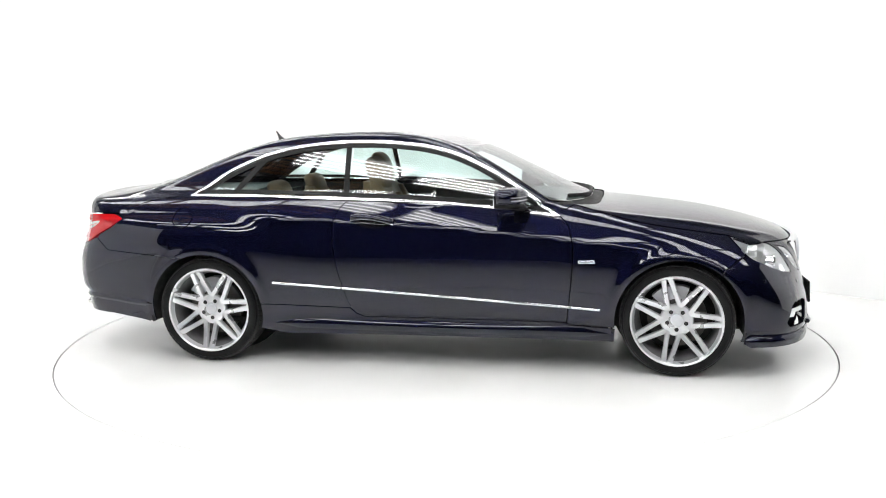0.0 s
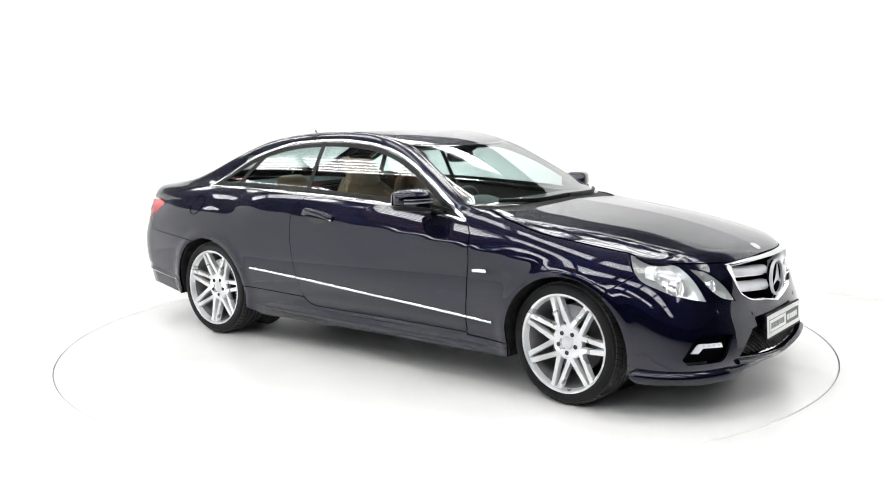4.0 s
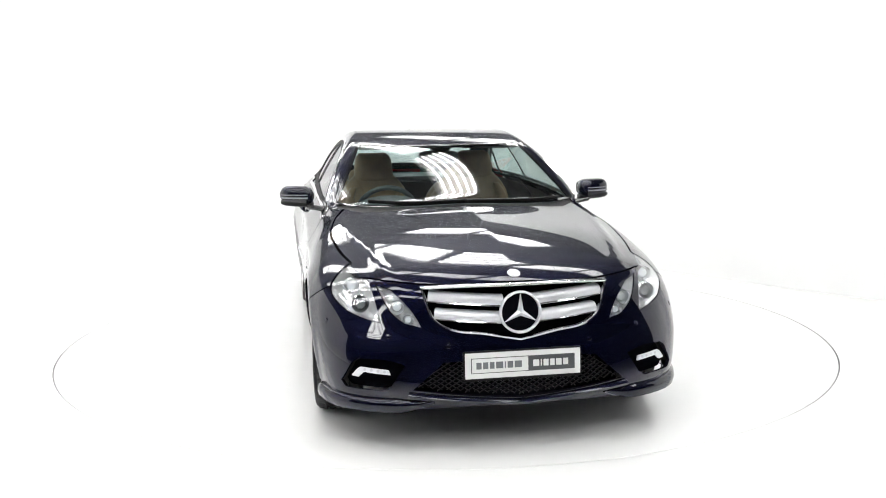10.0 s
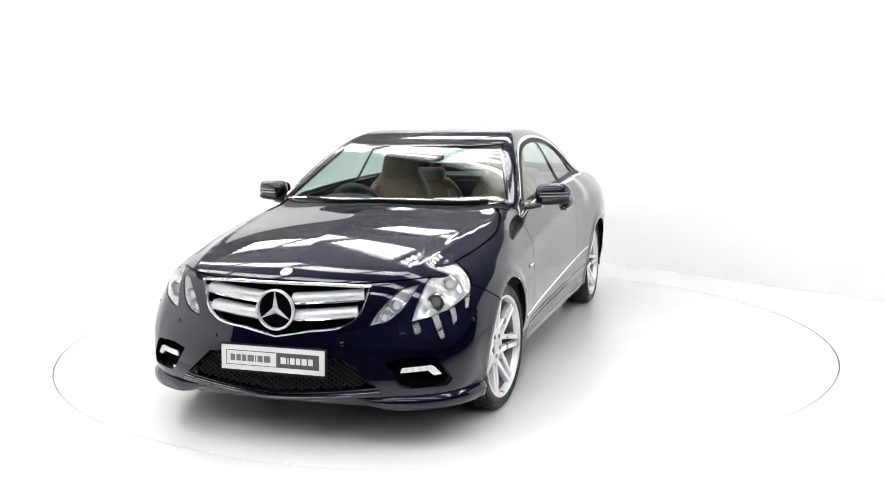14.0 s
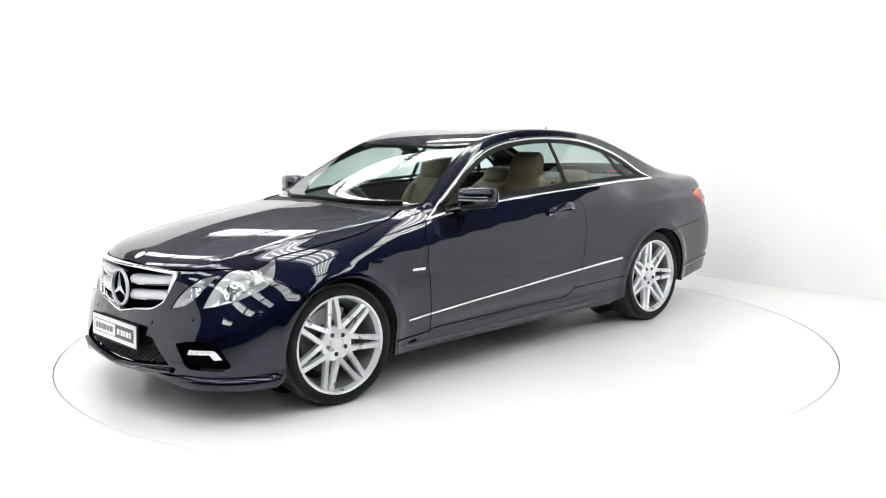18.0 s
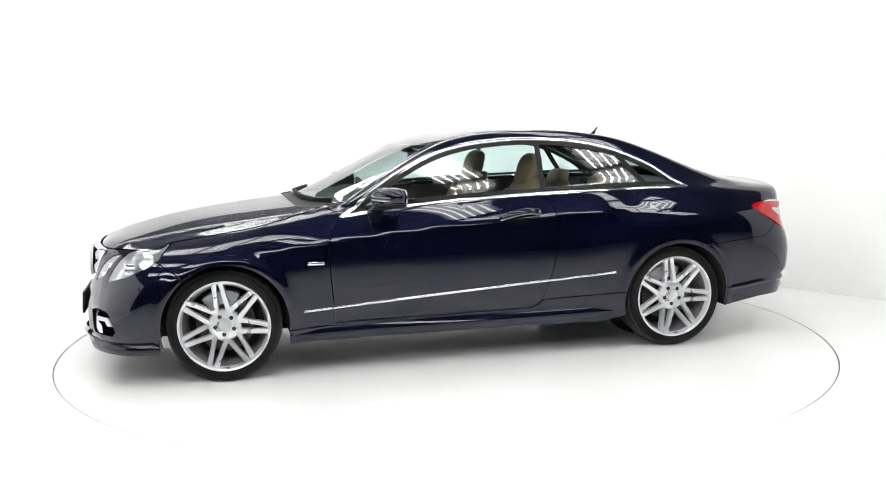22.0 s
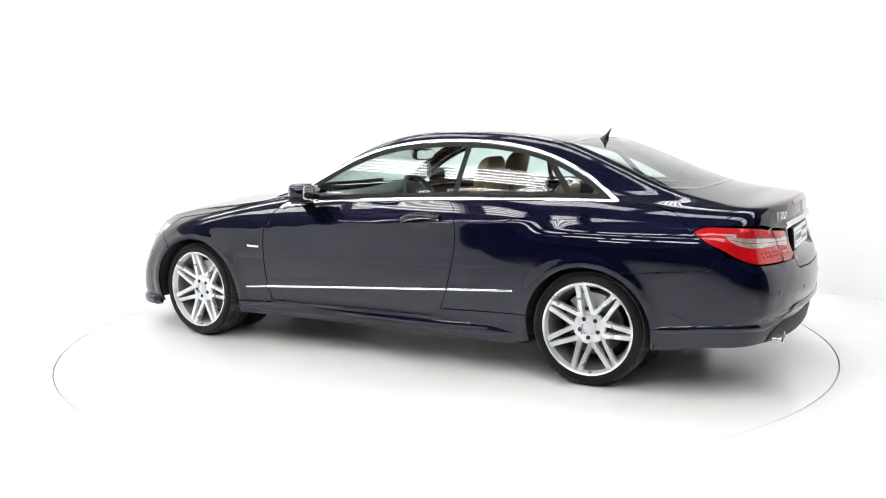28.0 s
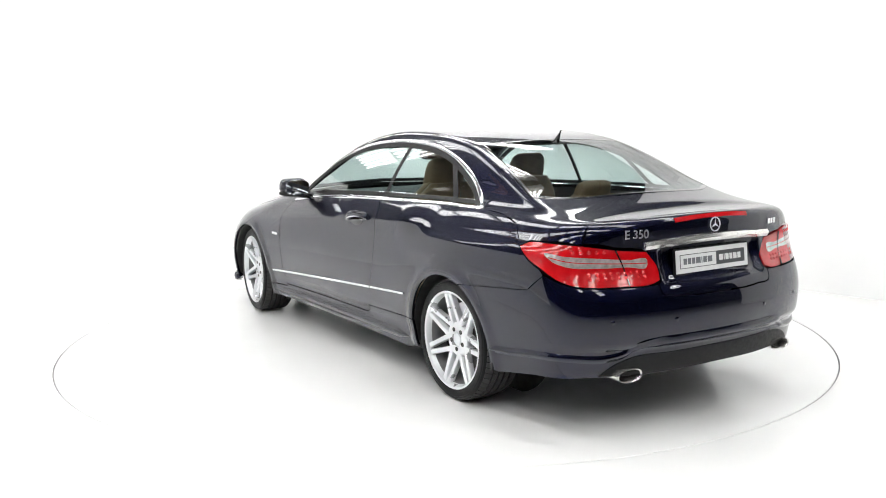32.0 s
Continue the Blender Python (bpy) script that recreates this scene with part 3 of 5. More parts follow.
def build_body(car):
    belt = on_skin(SIDE, BELT)
    arc = on_skin(RAIL, RAIL.uv(SIDE.put(ARC)))
    # bonnet edge, then along the lamp tops to the grille corner and across
    edge_side = on_skin(SIDE, BONNET_SIDE)
    tip = edge_side[-1]
    edge_nose = on_skin(TOP, [tuple(tip[:2]), (1.775, 0.705), (1.875, 0.625), (1.958, 0.53), (2.012, 0.43), (2.038, 0.36), (2.068, 0.2), (2.075, 0.0)], sharp=(4,))
    cowl = on_skin(TOP, [(0.965, 0.0), (0.955, 0.3), (0.90, 0.58), tuple(edge_side[0][:2])])
    half = cat(cowl, edge_side, edge_nose)
    mirrored = half[::-1] * np.array([1, -1, 1])
    skin("bonnet", TOP, cat(half, mirrored), PAINT, car, label="long dark blue bonnet")

    # front wing
    seam = [(1.65, 0.783), (1.735, 0.69), (1.62, 0.615)]
    low = arch(AXLE, 51, 187)
    wing = on_skin(SIDE, cat(smooth_path(DOOR_FRONT, 0.02), [(0.77, 0.283), (1.035, 0.272)], low[::-1], [seam[2], seam[1], seam[0]], smooth_path(BONNET_SIDE, 0.02)[::-1], [(0.74, 0.925)]), 0.02, True, range(400))
    skin("front_wing", SIDE, wing, PAINT, car, mirror=True)

    # door
    top = smooth_path(BELT, 0.02)
    top = top[(top[:, 0] > -0.50) & (top[:, 0] < 0.70)][::-1]
    door = on_skin(SIDE, cat(smooth_path(DOOR_FRONT, 0.02), smooth_path(DOOR_REAR, 0.02), top), 0.02, True, range(400))
    doors = skin("door", SIDE, door, PAINT, car, mirror=True, label="dark blue side door")

    # rear quarter
    back = smooth_path(BELT, 0.02)
    back = back[(back[:, 0] < -0.51)]
    lamp_tip = (-1.92, 0.868)
    quarter = on_skin(SIDE, cat(smooth_path(DOOR_REAR[2:], 0.02)[::-1], [(-0.50, 0.355), (-1.02, 0.372)], arch(-AXLE, 9, 112)[0:], [(-1.62, 0.648), (-2.015, 0.680), (-2.095, 0.752), (-2.07, 0.775), (-1.998, 0.811), lamp_tip, (-1.83, 0.95), (-1.7, 0.985)], back[::-1]), 0.02, True, range(400))
    skin("rear_quarter_panel", SIDE, quarter, PAINT, car, mirror=True, inset=0.001)

    # sill
    sill = on_skin(SIDE, cat([(1.035, 0.268), (0.765, 0.279), (0.765, 0.293), (-0.415, 0.299), (-0.465, 0.315), (-0.497, 0.351), (-1.02, 0.368)], arch(-AXLE, 8, -16, ARCH_R, 8), [(-0.9, 0.185), (0.0, 0.19), (1.03, 0.19)]), 0.02, True, range(400))
    skin("sill", SIDE, sill, PAINT, car, mirror=True, inset=0.001)

    # screens, roof, side frame
    ws_side = on_skin(TOP, [(0.66, 0.700), (0.42, 0.612), (0.24, 0.552), (0.105, 0.515)])
    ws_top = on_skin(TOP, [(0.105, 0.515), (0.165, 0.35), (0.19, 0.18), (0.20, 0.0)])
    ws_low = on_skin(TOP, [(0.89, 0.0), (0.875, 0.3), (0.82, 0.5), (0.745, 0.62), (0.66, 0.700)])
    rail = on_skin(TOP, [(0.105, 0.515), (-0.1, 0.505), (-0.5, 0.498), (-0.9, 0.490), (-1.14, 0.483)])
    rs_top = on_skin(TOP, [(-1.14, 0.483), (-1.13, 0.3), (-1.125, 0.0)])
    rs_side = on_skin(TOP, [(-1.14, 0.483), (-1.4, 0.530), (-1.6, 0.572), (-1.74, 0.605)])
    rs_low = on_skin(TOP, [(-1.74, 0.605), (-1.84, 0.45), (-1.89, 0.2), (-1.90, 0.0)])
    m = np.array([1, -1, 1])

    def both(*runs):
        h = cat(*runs)
        return cat(h, h[::-1] * m)

    skin("windscreen", TOP, both(ws_low, ws_side, ws_top), GLASS, car, label="clear tinted windscreen", depth=0.004, inset=0.004)
    skin("rear_screen", TOP, both(rs_top[::-1], rs_side, rs_low), GLASS, car, label="sloping tinted rear screen", depth=0.004, inset=0.004)
    skin("roof", TOP, both(ws_top[::-1], rail, rs_top), PAINT, car, label="dark blue roof panel")
    deck = on_skin(TOP, [(-1.74, 0.605), (-1.9, 0.635), (-2.1, 0.655), (-2.19, 0.66)])
    tail = on_skin(SIDE, [(-1.505, 1.003), (-1.7, 0.985), (-1.83, 0.95), lamp_tip])
    frame_up = cat(ws_side, rail, rs_side, deck)
    lamp_in = TAIL.put(TAIL.uv(np.array([[-2.19, 0.69, 0.892], [-2.07, 0.777, 0.899], [-1.96, 0.802, 0.896]])))
    frame_outline = cat(frame_up, lamp_in, tail[::-1], arc, on_skin(SIDE, [(0.715, 0.895), (0.74, 0.925), (0.80, 0.952)]), on_skin(TOP, [tuple(edge_side[0][:2]), (0.75, 0.70)]))
    skin("side_frame", RAIL, frame_outline, PAINT, car, mirror=True, inset=-0.0014, label="dark blue roof rail and rear pillar")

    # side glass, front pane, rear pane and the small fixed pane
    def pane(a, b, lab, name):
        lo = smooth_path(BELT, 0.02)
        hi = smooth_path(ARC, 0.02)
        ax = lambda z: a + (z - 1.0) * -0.06
        bx = lambda z: b[0] + (z - 1.0) * b[1]
        lo = lo[(lo[:, 0] > ax(lo[:, 1])) & (lo[:, 0] < bx(lo[:, 1]))]
        hi = hi[(hi[:, 0] > ax(hi[:, 1])) & (hi[:, 0] < bx(hi[:, 1]))]
        skin(name, SIDE, SIDE.put(cat(lo, hi)), GLASS, car, mirror=True, inset=0.008, depth=0.004, lift=-0.006, label=lab)

    pane(-0.523, (9, 0), "tinted frameless door window", "door_window")

    def rear_pane(x0, k0, x1, k1, lab):
        lo, hi = smooth_path(BELT, 0.02), smooth_path(ARC, 0.02)
        pick = lambda c: c[(c[:, 0] > x0 + (c[:, 1] - 1.0) * k0) & (c[:, 0] < x1 + (c[:, 1] - 1.0) * k1)]
        skin("quarter_window", SIDE, SIDE.put(cat(pick(lo), pick(hi))), GLASS, car, mirror=True, inset=0.008, depth=0.004, lift=-0.006, label=lab)

    rear_pane(-1.242, 0.85, -0.537, -0.06, "tinted rear side window")
    rear_pane(-3, 0, -1.258, 0.85, "small fixed tinted rear pane")
    # dark seals between panes
    for x0, k, w in ((-0.53, -0.06, 0.033), (-1.25, 0.85, 0.036)):
        hi = smooth_path(ARC, 0.005)
        lo = smooth_path(BELT, 0.005)
        zt = hi[np.argmin(np.abs(hi[:, 0] - (x0 + (hi[:, 1] - 1) * k)) + (hi[:, 1] < 1.03))]
        zb = lo[np.argmin(np.abs(lo[:, 0] - (x0 + (lo[:, 1] - 1) * k)))]
        p = on_skin(SIDE, [tuple(zb), tuple((zb + zt) / 2), tuple(zt)], 0.03)
        sweep("window_seal", p, gradient(p, solid), trim_profile(w, 0.001), BLACK, car, mirror=True)
    # chrome round the side windows
    loop = cat(belt[:-1], arc[:-1])
    sweep("window_trim", loop, gradient(loop, solid), trim_profile(0.021, 0.006), CHROME, car, "bright chrome window surround", closed=True, mirror=True)
    seal = smooth_path(BELT, 0.03)[:-1]
    seal = shrink(tidy(cat(seal, smooth_path(ARC, 0.03)[:-1]), 0.01), 0.024)
    seal = SIDE.put(seal)
    sweep("window_gasket", seal, gradient(seal, solid), trim_profile(0.028, 0.0012), BLACK, car, closed=True, mirror=True)
    for nm, run in (("windscreen_seal", cat(ws_low[:-1], ws_side[:-1], ws_top)), ("rear_screen_seal", cat(rs_low[::-1][:-1], rs_side[::-1][:-1], rs_top))):
        q = cat(run, (run * m)[::-1][1:-1])
        sweep(nm, q, gradient(q, solid), trim_profile(0.022, 0.0012), GLOSS_BLACK, car, "black rubber seal round the screen", closed=True)
    # added patch below the boot-lid corner; the open gap shows paint, not a black hole
    under = TOP.put(smooth_path([(-1.66, 0.60), (-1.75, 0.635), (-1.95, 0.655), (-2.16, 0.672), (-2.16, 0.58), (-1.95, 0.55), (-1.85, 0.50), (-1.74, 0.54)], 0.03, True, range(8)))
    skin("corner_filler", TOP, under, PAINT, car, lift=-0.006, inset=0.0, depth=0.0, mirror=True)
    # chrome rub strip low on the flank
    for a, b in (((0.949, 0.376), (0.79, 0.387)), ((0.782, 0.3875), (-0.535, 0.473)), ((-0.545, 0.4735), (-0.958, 0.50))):
        p = on_skin(SIDE, [a, ((a[0] + b[0]) / 2, (a[1] + b[1]) / 2), b], 0.04)
        sweep("side_strip", p, gradient(p, solid), trim_profile(0.0145, 0.007), CHROME, car, "slim chrome side strip", mirror=True)

    # nose: one bumper skin with openings
    def front(uv, closed=True, sharp=()):
        return on_skin(FRONT, uv, 0.015, closed, sharp)

    lamp1 = cat(on_skin(SIDE, [(1.665, 0.776), (1.70, 0.735), (1.76, 0.675), (1.84, 0.635)]), on_skin(FRONT, [(0.735, 0.605), (0.66, 0.58), (0.603, 0.567), (0.612, 0.62), (0.632, 0.705)], sharp=(2,)), NOSE.put(NOSE.uv(np.array([[1.90, 0.655, 0.730], [1.80, 0.715, 0.760], [1.71, 0.765, 0.776]]))))
    lamp2 = front([(0.606, 0.717), (0.548, 0.700), (0.495, 0.650), (0.450, 0.590), (0.432, 0.553), (0.51, 0.576), (0.557, 0.618), (0.584, 0.668)], sharp=(0, 1, 4))
    grille = front([(0.0, 0.728), (0.25, 0.727), (0.42, 0.718), (0.40, 0.65), (0.372, 0.582), (0.33, 0.553), (0.15, 0.520), (0.0, 0.492), (-0.15, 0.520), (-0.33, 0.553), (-0.372, 0.582), (-0.40, 0.65), (-0.42, 0.718), (-0.25, 0.727)], sharp=(2, 7, 12))
    fog = front([(0.772, 0.308), (0.727, 0.392), (0.700, 0.409), (0.575, 0.408), (0.510, 0.392), (0.572, 0.300), (0.600, 0.282), (0.755, 0.283)], sharp=(0, 1, 2, 4, 5, 6, 7))
    intake = front([(0.0, 0.405), (0.30, 0.405), (0.345, 0.401), (0.470, 0.289), (0.25, 0.265), (0.0, 0.242), (-0.25, 0.265), (-0.470, 0.289), (-0.345, 0.401), (-0.30, 0.405)], sharp=(2, 3, 5, 7, 8))
    m3 = np.array([1, -1, 1])
    side_low = on_skin(SIDE, cat([seam[0], seam[1], seam[2]], arch(AXLE, 50, -18, ARCH_R, 18), [(1.74, 0.205), (1.80, 0.187)]), 0.02, False, range(400))
    low_edge = NOSE.put(NOSE.uv(np.array([[1.80, 0.85, 0.185], [1.95, 0.78, 0.178], [2.05, 0.6, 0.176], [2.12, 0.4, 0.190], [2.16, 0.2, 0.200], [2.17, 0.0, 0.205]])))
    half_b = cat(edge_nose[::-1], side_low[1:], low_edge)
    skin("front_bumper", NOSE, cat(half_b, half_b[::-1] * m3), PAINT, car, holes=(lamp1, lamp1 * m3, lamp2, lamp2 * m3, grille, fog, fog * m3, intake), label="dark blue front bumper with sports apron", step=0.02)
    for nm, out in (("headlamp", lamp1), ("inner_headlamp", lamp2)):
        skin(nm, NOSE, out, CLEAR, car, mirror=True, depth=0.006, inset=0.003, label="clear lens headlamp", bulge=0.006, step=0.018)
    # tail
    lamp_r = TAIL.put(TAIL.uv(np.array([[-1.92, 0.83, 0.868], [-1.965, 0.802, 0.890], [-2.07, 0.777, 0.893], [-2.19, 0.69, 0.886], [-2.25, 0.55, 0.864], [-2.295, 0.40, 0.847], [-2.32, 0.348, 0.766], [-2.342, 0.355, 0.717], [-2.34, 0.395, 0.703], [-2.305, 0.53, 0.700], [-2.25, 0.665, 0.703], [-2.2, 0.74, 0.710], [-2.145, 0.79, 0.733], [-2.07, 0.823, 0.778], [-1.998, 0.837, 0.814]])))
    lamp_r = TAIL.put(smooth_path(TAIL.uv(lamp_r), 0.015, True, (0, 5, 7)))
    skin("tail_lamp", TAIL, lamp_r, RED, car, mirror=True, inset=0.003, depth=0.02, label="red tail lamp with a clear band", bulge=0.006, step=0.018)
    side_rear = on_skin(SIDE, cat([(-2.095, 0.7515), (-2.015, 0.6795), (-1.62, 0.6475)], arch(-AXLE, 112, 192, ARCH_R, 20), [(-1.78, 0.240)]), 0.02, False, range(400))
    lid_low = REAR.put(smooth_path([(0.37, 0.700), (0.366, 0.664), (0.25, 0.645), (0.0, 0.638)], 0.02))
    bump_top = cat(lid_low[::-1], TAIL.put(smooth_path(TAIL.uv(np.array([[-2.34, 0.39, 0.700], [-2.305, 0.53, 0.697], [-2.25, 0.665, 0.700], [-2.2, 0.74, 0.707], [-2.145, 0.79, 0.730], [-2.097, 0.815, 0.750]])), 0.02)))
    low_r = TAIL.put(TAIL.uv(np.array([[-1.78, 0.86, 0.240], [-2.0, 0.8, 0.276], [-2.2, 0.66, 0.290], [-2.33, 0.45, 0.285], [-2.37, 0.2, 0.288], [-2.38, 0.0, 0.290]])))
    half_r = cat(bump_top, side_rear, low_r)
    skin("rear_bumper", TAIL, cat(half_r, half_r[::-1] * m3), PAINT, car, label="dark blue rear bumper", step=0.02)
    lid_side = TAIL.put(TAIL.uv(np.array([[-2.19, 0.69, 0.890], [-2.25, 0.55, 0.868], [-2.295, 0.398, 0.851], [-2.32, 0.344, 0.766], [-2.342, 0.350, 0.715], [-2.342, 0.37, 0.702]])))
    half_l = cat(rs_low[::-1] + np.array([-0.012, 0, 0]), deck, lid_side, lid_low)
    half_l = LID.put(LID.uv(half_l))
    skin("boot_lid", LID, cat(half_l, half_l[::-1] * m3), PAINT, car, label="dark blue boot lid", step=0.02)
    cowl_half = cat(ws_low, on_skin(TOP, [(0.66, 0.70), (0.75, 0.715), tuple(edge_side[0][:2])]), cowl[::-1])
    skin("cowl", TOP, cat(cowl_half, cowl_half[::-1] * m3), BLACK, car, lift=-0.008, label="black plastic scuttle below the windscreen")
    return dict(doors=doors, grille=grille, intake=intake, fog=fog, lamp1=lamp1, lamp2=lamp2, lamp_r=lamp_r)


# ---- wheels ----
def build_wheel(car):
    """A seven-double-spoke alloy wheel; +y is the outer side."""
    root = new("wheel")
    root.parent = car
    root["label"] = "silver alloy wheel with seven double spokes"
    R0 = TYRE_R - 0.007
    prof = [(0.244, -0.100), (0.256, -0.112), (0.280, -0.118), (0.300, -0.112), (R0 - 0.004, -0.098), (R0, -0.085)]
    for y in (-0.055, -0.018, 0.018, 0.055):
        prof += [(R0, y - 0.005), (R0 - 0.002, y - 0.004), (R0 - 0.002, y + 0.004), (R0, y + 0.005)]
    prof += [(R0, 0.085), (R0 - 0.004, 0.098), (0.300, 0.112), (0.293, 0.1135), (0.291, 0.1165), (0.280, 0.118), (0.262, 0.1165), (0.256, 0.114), (0.250, 0.106), (0.244, 0.100)]
    tyre = part("tyre", from_bm("tyre", lathe(prof, 96), RUBBER, auto=25), root, "black low-profile tyre with blocked tread")
    # tread blocks
    verts, faces = [], []
    n = 64
    for row, (y0, y1, lean) in enumerate(((-0.100, -0.061, 0.35), (-0.049, -0.024, 0.8), (-0.012, 0.012, 0.0), (0.024, 0.049, -0.8), (0.061, 0.100, -0.35))):
        for k in range(n):
            a0 = 2 * math.pi * (k + (0.5 if row % 2 else 0.0)) / n
            w = 2 * math.pi / n * (0.80 if row != 2 else 0.93)
            base = len(verts)
            for r in (R0 - 0.004, TYRE_R):
                for y, a in ((y0, a0), (y1, a0 + lean * (y1 - y0) / TYRE_R), (y1, a0 + w + lean * (y1 - y0) / TYRE_R), (y0, a0 + w)):
                    rr = r - (0.006 if abs(y) > 0.09 else 0.0)
                    verts.append((rr * math.cos(a), y, rr * math.sin(a)))
            for f in ((4, 5, 6, 7), (0, 1, 5, 4), (1, 2, 6, 5), (2, 3, 7, 6), (3, 0, 4, 7)):
                faces.append([base + i for i in f])
    tread = mesh_object("tread", verts, faces, TREAD_LIT, smooth=False)
    tread.parent = root
    part("rim", from_bm("rim", lathe([(0.240, 0.07), (0.247, 0.098), (0.2555, 0.110), (0.2555, 0.114), (0.250, 0.1155), (0.2435, 0.112), (0.2395, 0.100), (0.232, 0.083)], 96), ALLOY), root, "silver rim lip")
    part("rim_well", from_bm("rim_well", lathe([(0.232, 0.083), (0.215, 0.02), (0.212, -0.10), (0.232, -0.10), (0.236, -0.02), (0.240, 0.07)], 96), BARREL_SHADE), root, "grey rim well, darkened as shade behind the spokes")
    for k in range(7):
        for s in (-1, 1):
            secs = []
            mid = 2 * math.pi * k / 7
            for i in range(9):
                t = i / 8
                r = 0.055 + (0.243 - 0.055) * t
                off = s * (0.0355 - 0.0175 * t)
                hw = 0.0130 + 0.005 * max(0, 0.45 - t) ** 2 / 0.2 + 0.0025 * max(0, t - 0.7) / 0.3
                face = 0.070 + 0.032 * t ** 1.6 + 0.006 * math.sin(math.pi * t)
                deep = 0.032 - 0.006 * t
                c, sn = math.cos(mid), math.sin(mid)
                row = []
                for u, v in ((-hw * 1.15, -deep), (-hw, -0.005), (-hw * 0.82, 0.0), (hw * 0.82, 0.0), (hw, -0.005), (hw * 1.15, -deep)):
                    u = u + off
                    row.append((r * c - u * sn, face + v, r * sn + u * c))
                secs.append(row)
            part("spoke", from_bm("spoke", loft(secs), ALLOY, auto=40), root)
    hub = lathe([(0.0, 0.030), (0.086, 0.030), (0.094, 0.060), (0.088, 0.0705), (0.070, 0.0735), (0.040, 0.0735), (0.036, 0.069), (0.0, 0.069)], 48)
    part("hub", from_bm("hub", hub, ALLOY), root)
    part("centre_cap", from_bm("centre_cap", lathe([(0.0, 0.077), (0.026, 0.0765), (0.033, 0.074), (0.034, 0.066)], 32), SATIN), root, "silver round centre cap")
    for k in range(5):
        a = 2 * math.pi * k / 5 - radians(22)
        bm = lathe([(0.0, 0.0755), (0.0118, 0.0755), (0.013, 0.068)], 12)
        bmesh.ops.translate(bm, vec=(0.054 * math.cos(a), 0, 0.054 * math.sin(a)), verts=bm.verts)
        part("wheel_bolt", from_bm("wheel_bolt", bm, GLOSS_BLACK), root, "dark recessed wheel bolt")
    disc = lathe([(0.06, -0.01), (0.165, -0.01), (0.165, -0.04), (0.06, -0.04), (0.06, 0.02), (0.085, 0.02), (0.09, -0.01)], 48)
    part("brake_disc", from_bm("brake_disc", disc, DISC), root, "worn steel brake disc")
    secs = []
    for i in range(8):
        a = math.radians(-35 + 10 * i)
        secs.append([((r) * math.cos(a), y, r * math.sin(a)) for r, y in ((0.11, -0.06), (0.11, 0.015), (0.185, 0.015), (0.185, -0.06))])
    part("brake_caliper", from_bm("brake_caliper", loft(secs), SATIN, bevel=0.004), root, "grey brake caliper")
    return root


def build_wheels(car):
    first = build_wheel(car)
    for sx in (1, -1):
        for sy in (1, -1):
            m = pose(sx * AXLE, sy * 0.747, HUB_Z + 0.002, 0, -{(1, 1): 82.4, (1, -1): 76.0, (-1, 1): 80.0, (-1, -1): 69.4}[sx, sy], (0 if sy > 0 else 180) - (5.0 if sx == 1 else 0.0))
            if sx == 1 and sy == 1:
                first.matrix_basis = m
            else:
                copy_thing(first, m)
            secs = []
            for a in np.linspace(-12, 192, 25):
                c, s = math.cos(radians(a)), math.sin(radians(a))
                secs.append([(sx * AXLE + r * c, sy * y, HUB_Z + r * s) for r, y in ((0.362, 0.48), (0.362, 0.862), (0.372, 0.862), (0.372, 0.47))])
            part("arch_liner", from_bm("arch_liner", loft(secs), UNDER), car)
            bm = lathe([(0.0, sy * 0.47), (0.37, sy * 0.47)], 32)
            bmesh.ops.translate(bm, vec=(sx * AXLE, 0, HUB_Z + 0.04), verts=bm.verts)
            part("inner_arch", from_bm("inner_arch", bm, UNDER), car)


# ---- fittings on the skin ----
def spot(view, u, v, lift=0.0):
    """A point of the skin with its normal."""
    P = view.put([(u, v)])
    N = gradient(P, solid)
    return P[0] + N[0] * lift, N[0]


def frame_on(P, N, up=(0, 0, 1)):
    """A pose with z along N and y near up."""
    z = Vector(N).normalized()
    x = Vector(up).cross(z).normalized()
    y = z.cross(x)
    m = Matrix((x, y, z)).transposed().to_4x4()
    m.translation = Vector(P)
    return m


def button(name, view, u, v, r, mat, car, h=0.003, label="", mirror=False):
    for s in ((1, -1) if mirror else (1,)):
        P, N = spot(view, u, v)
        P, N = P * np.array([1, s, 1]), N * np.array([1, s, 1])
        bm = lathe([(0.0, h), (r * 0.8, h), (r, h * 0.4), (r, -0.004)], 20, "Z")
        bmesh.ops.transform(bm, matrix=frame_on(P, N), verts=bm.verts)
        part(name, from_bm(name, bm, mat), car, label)


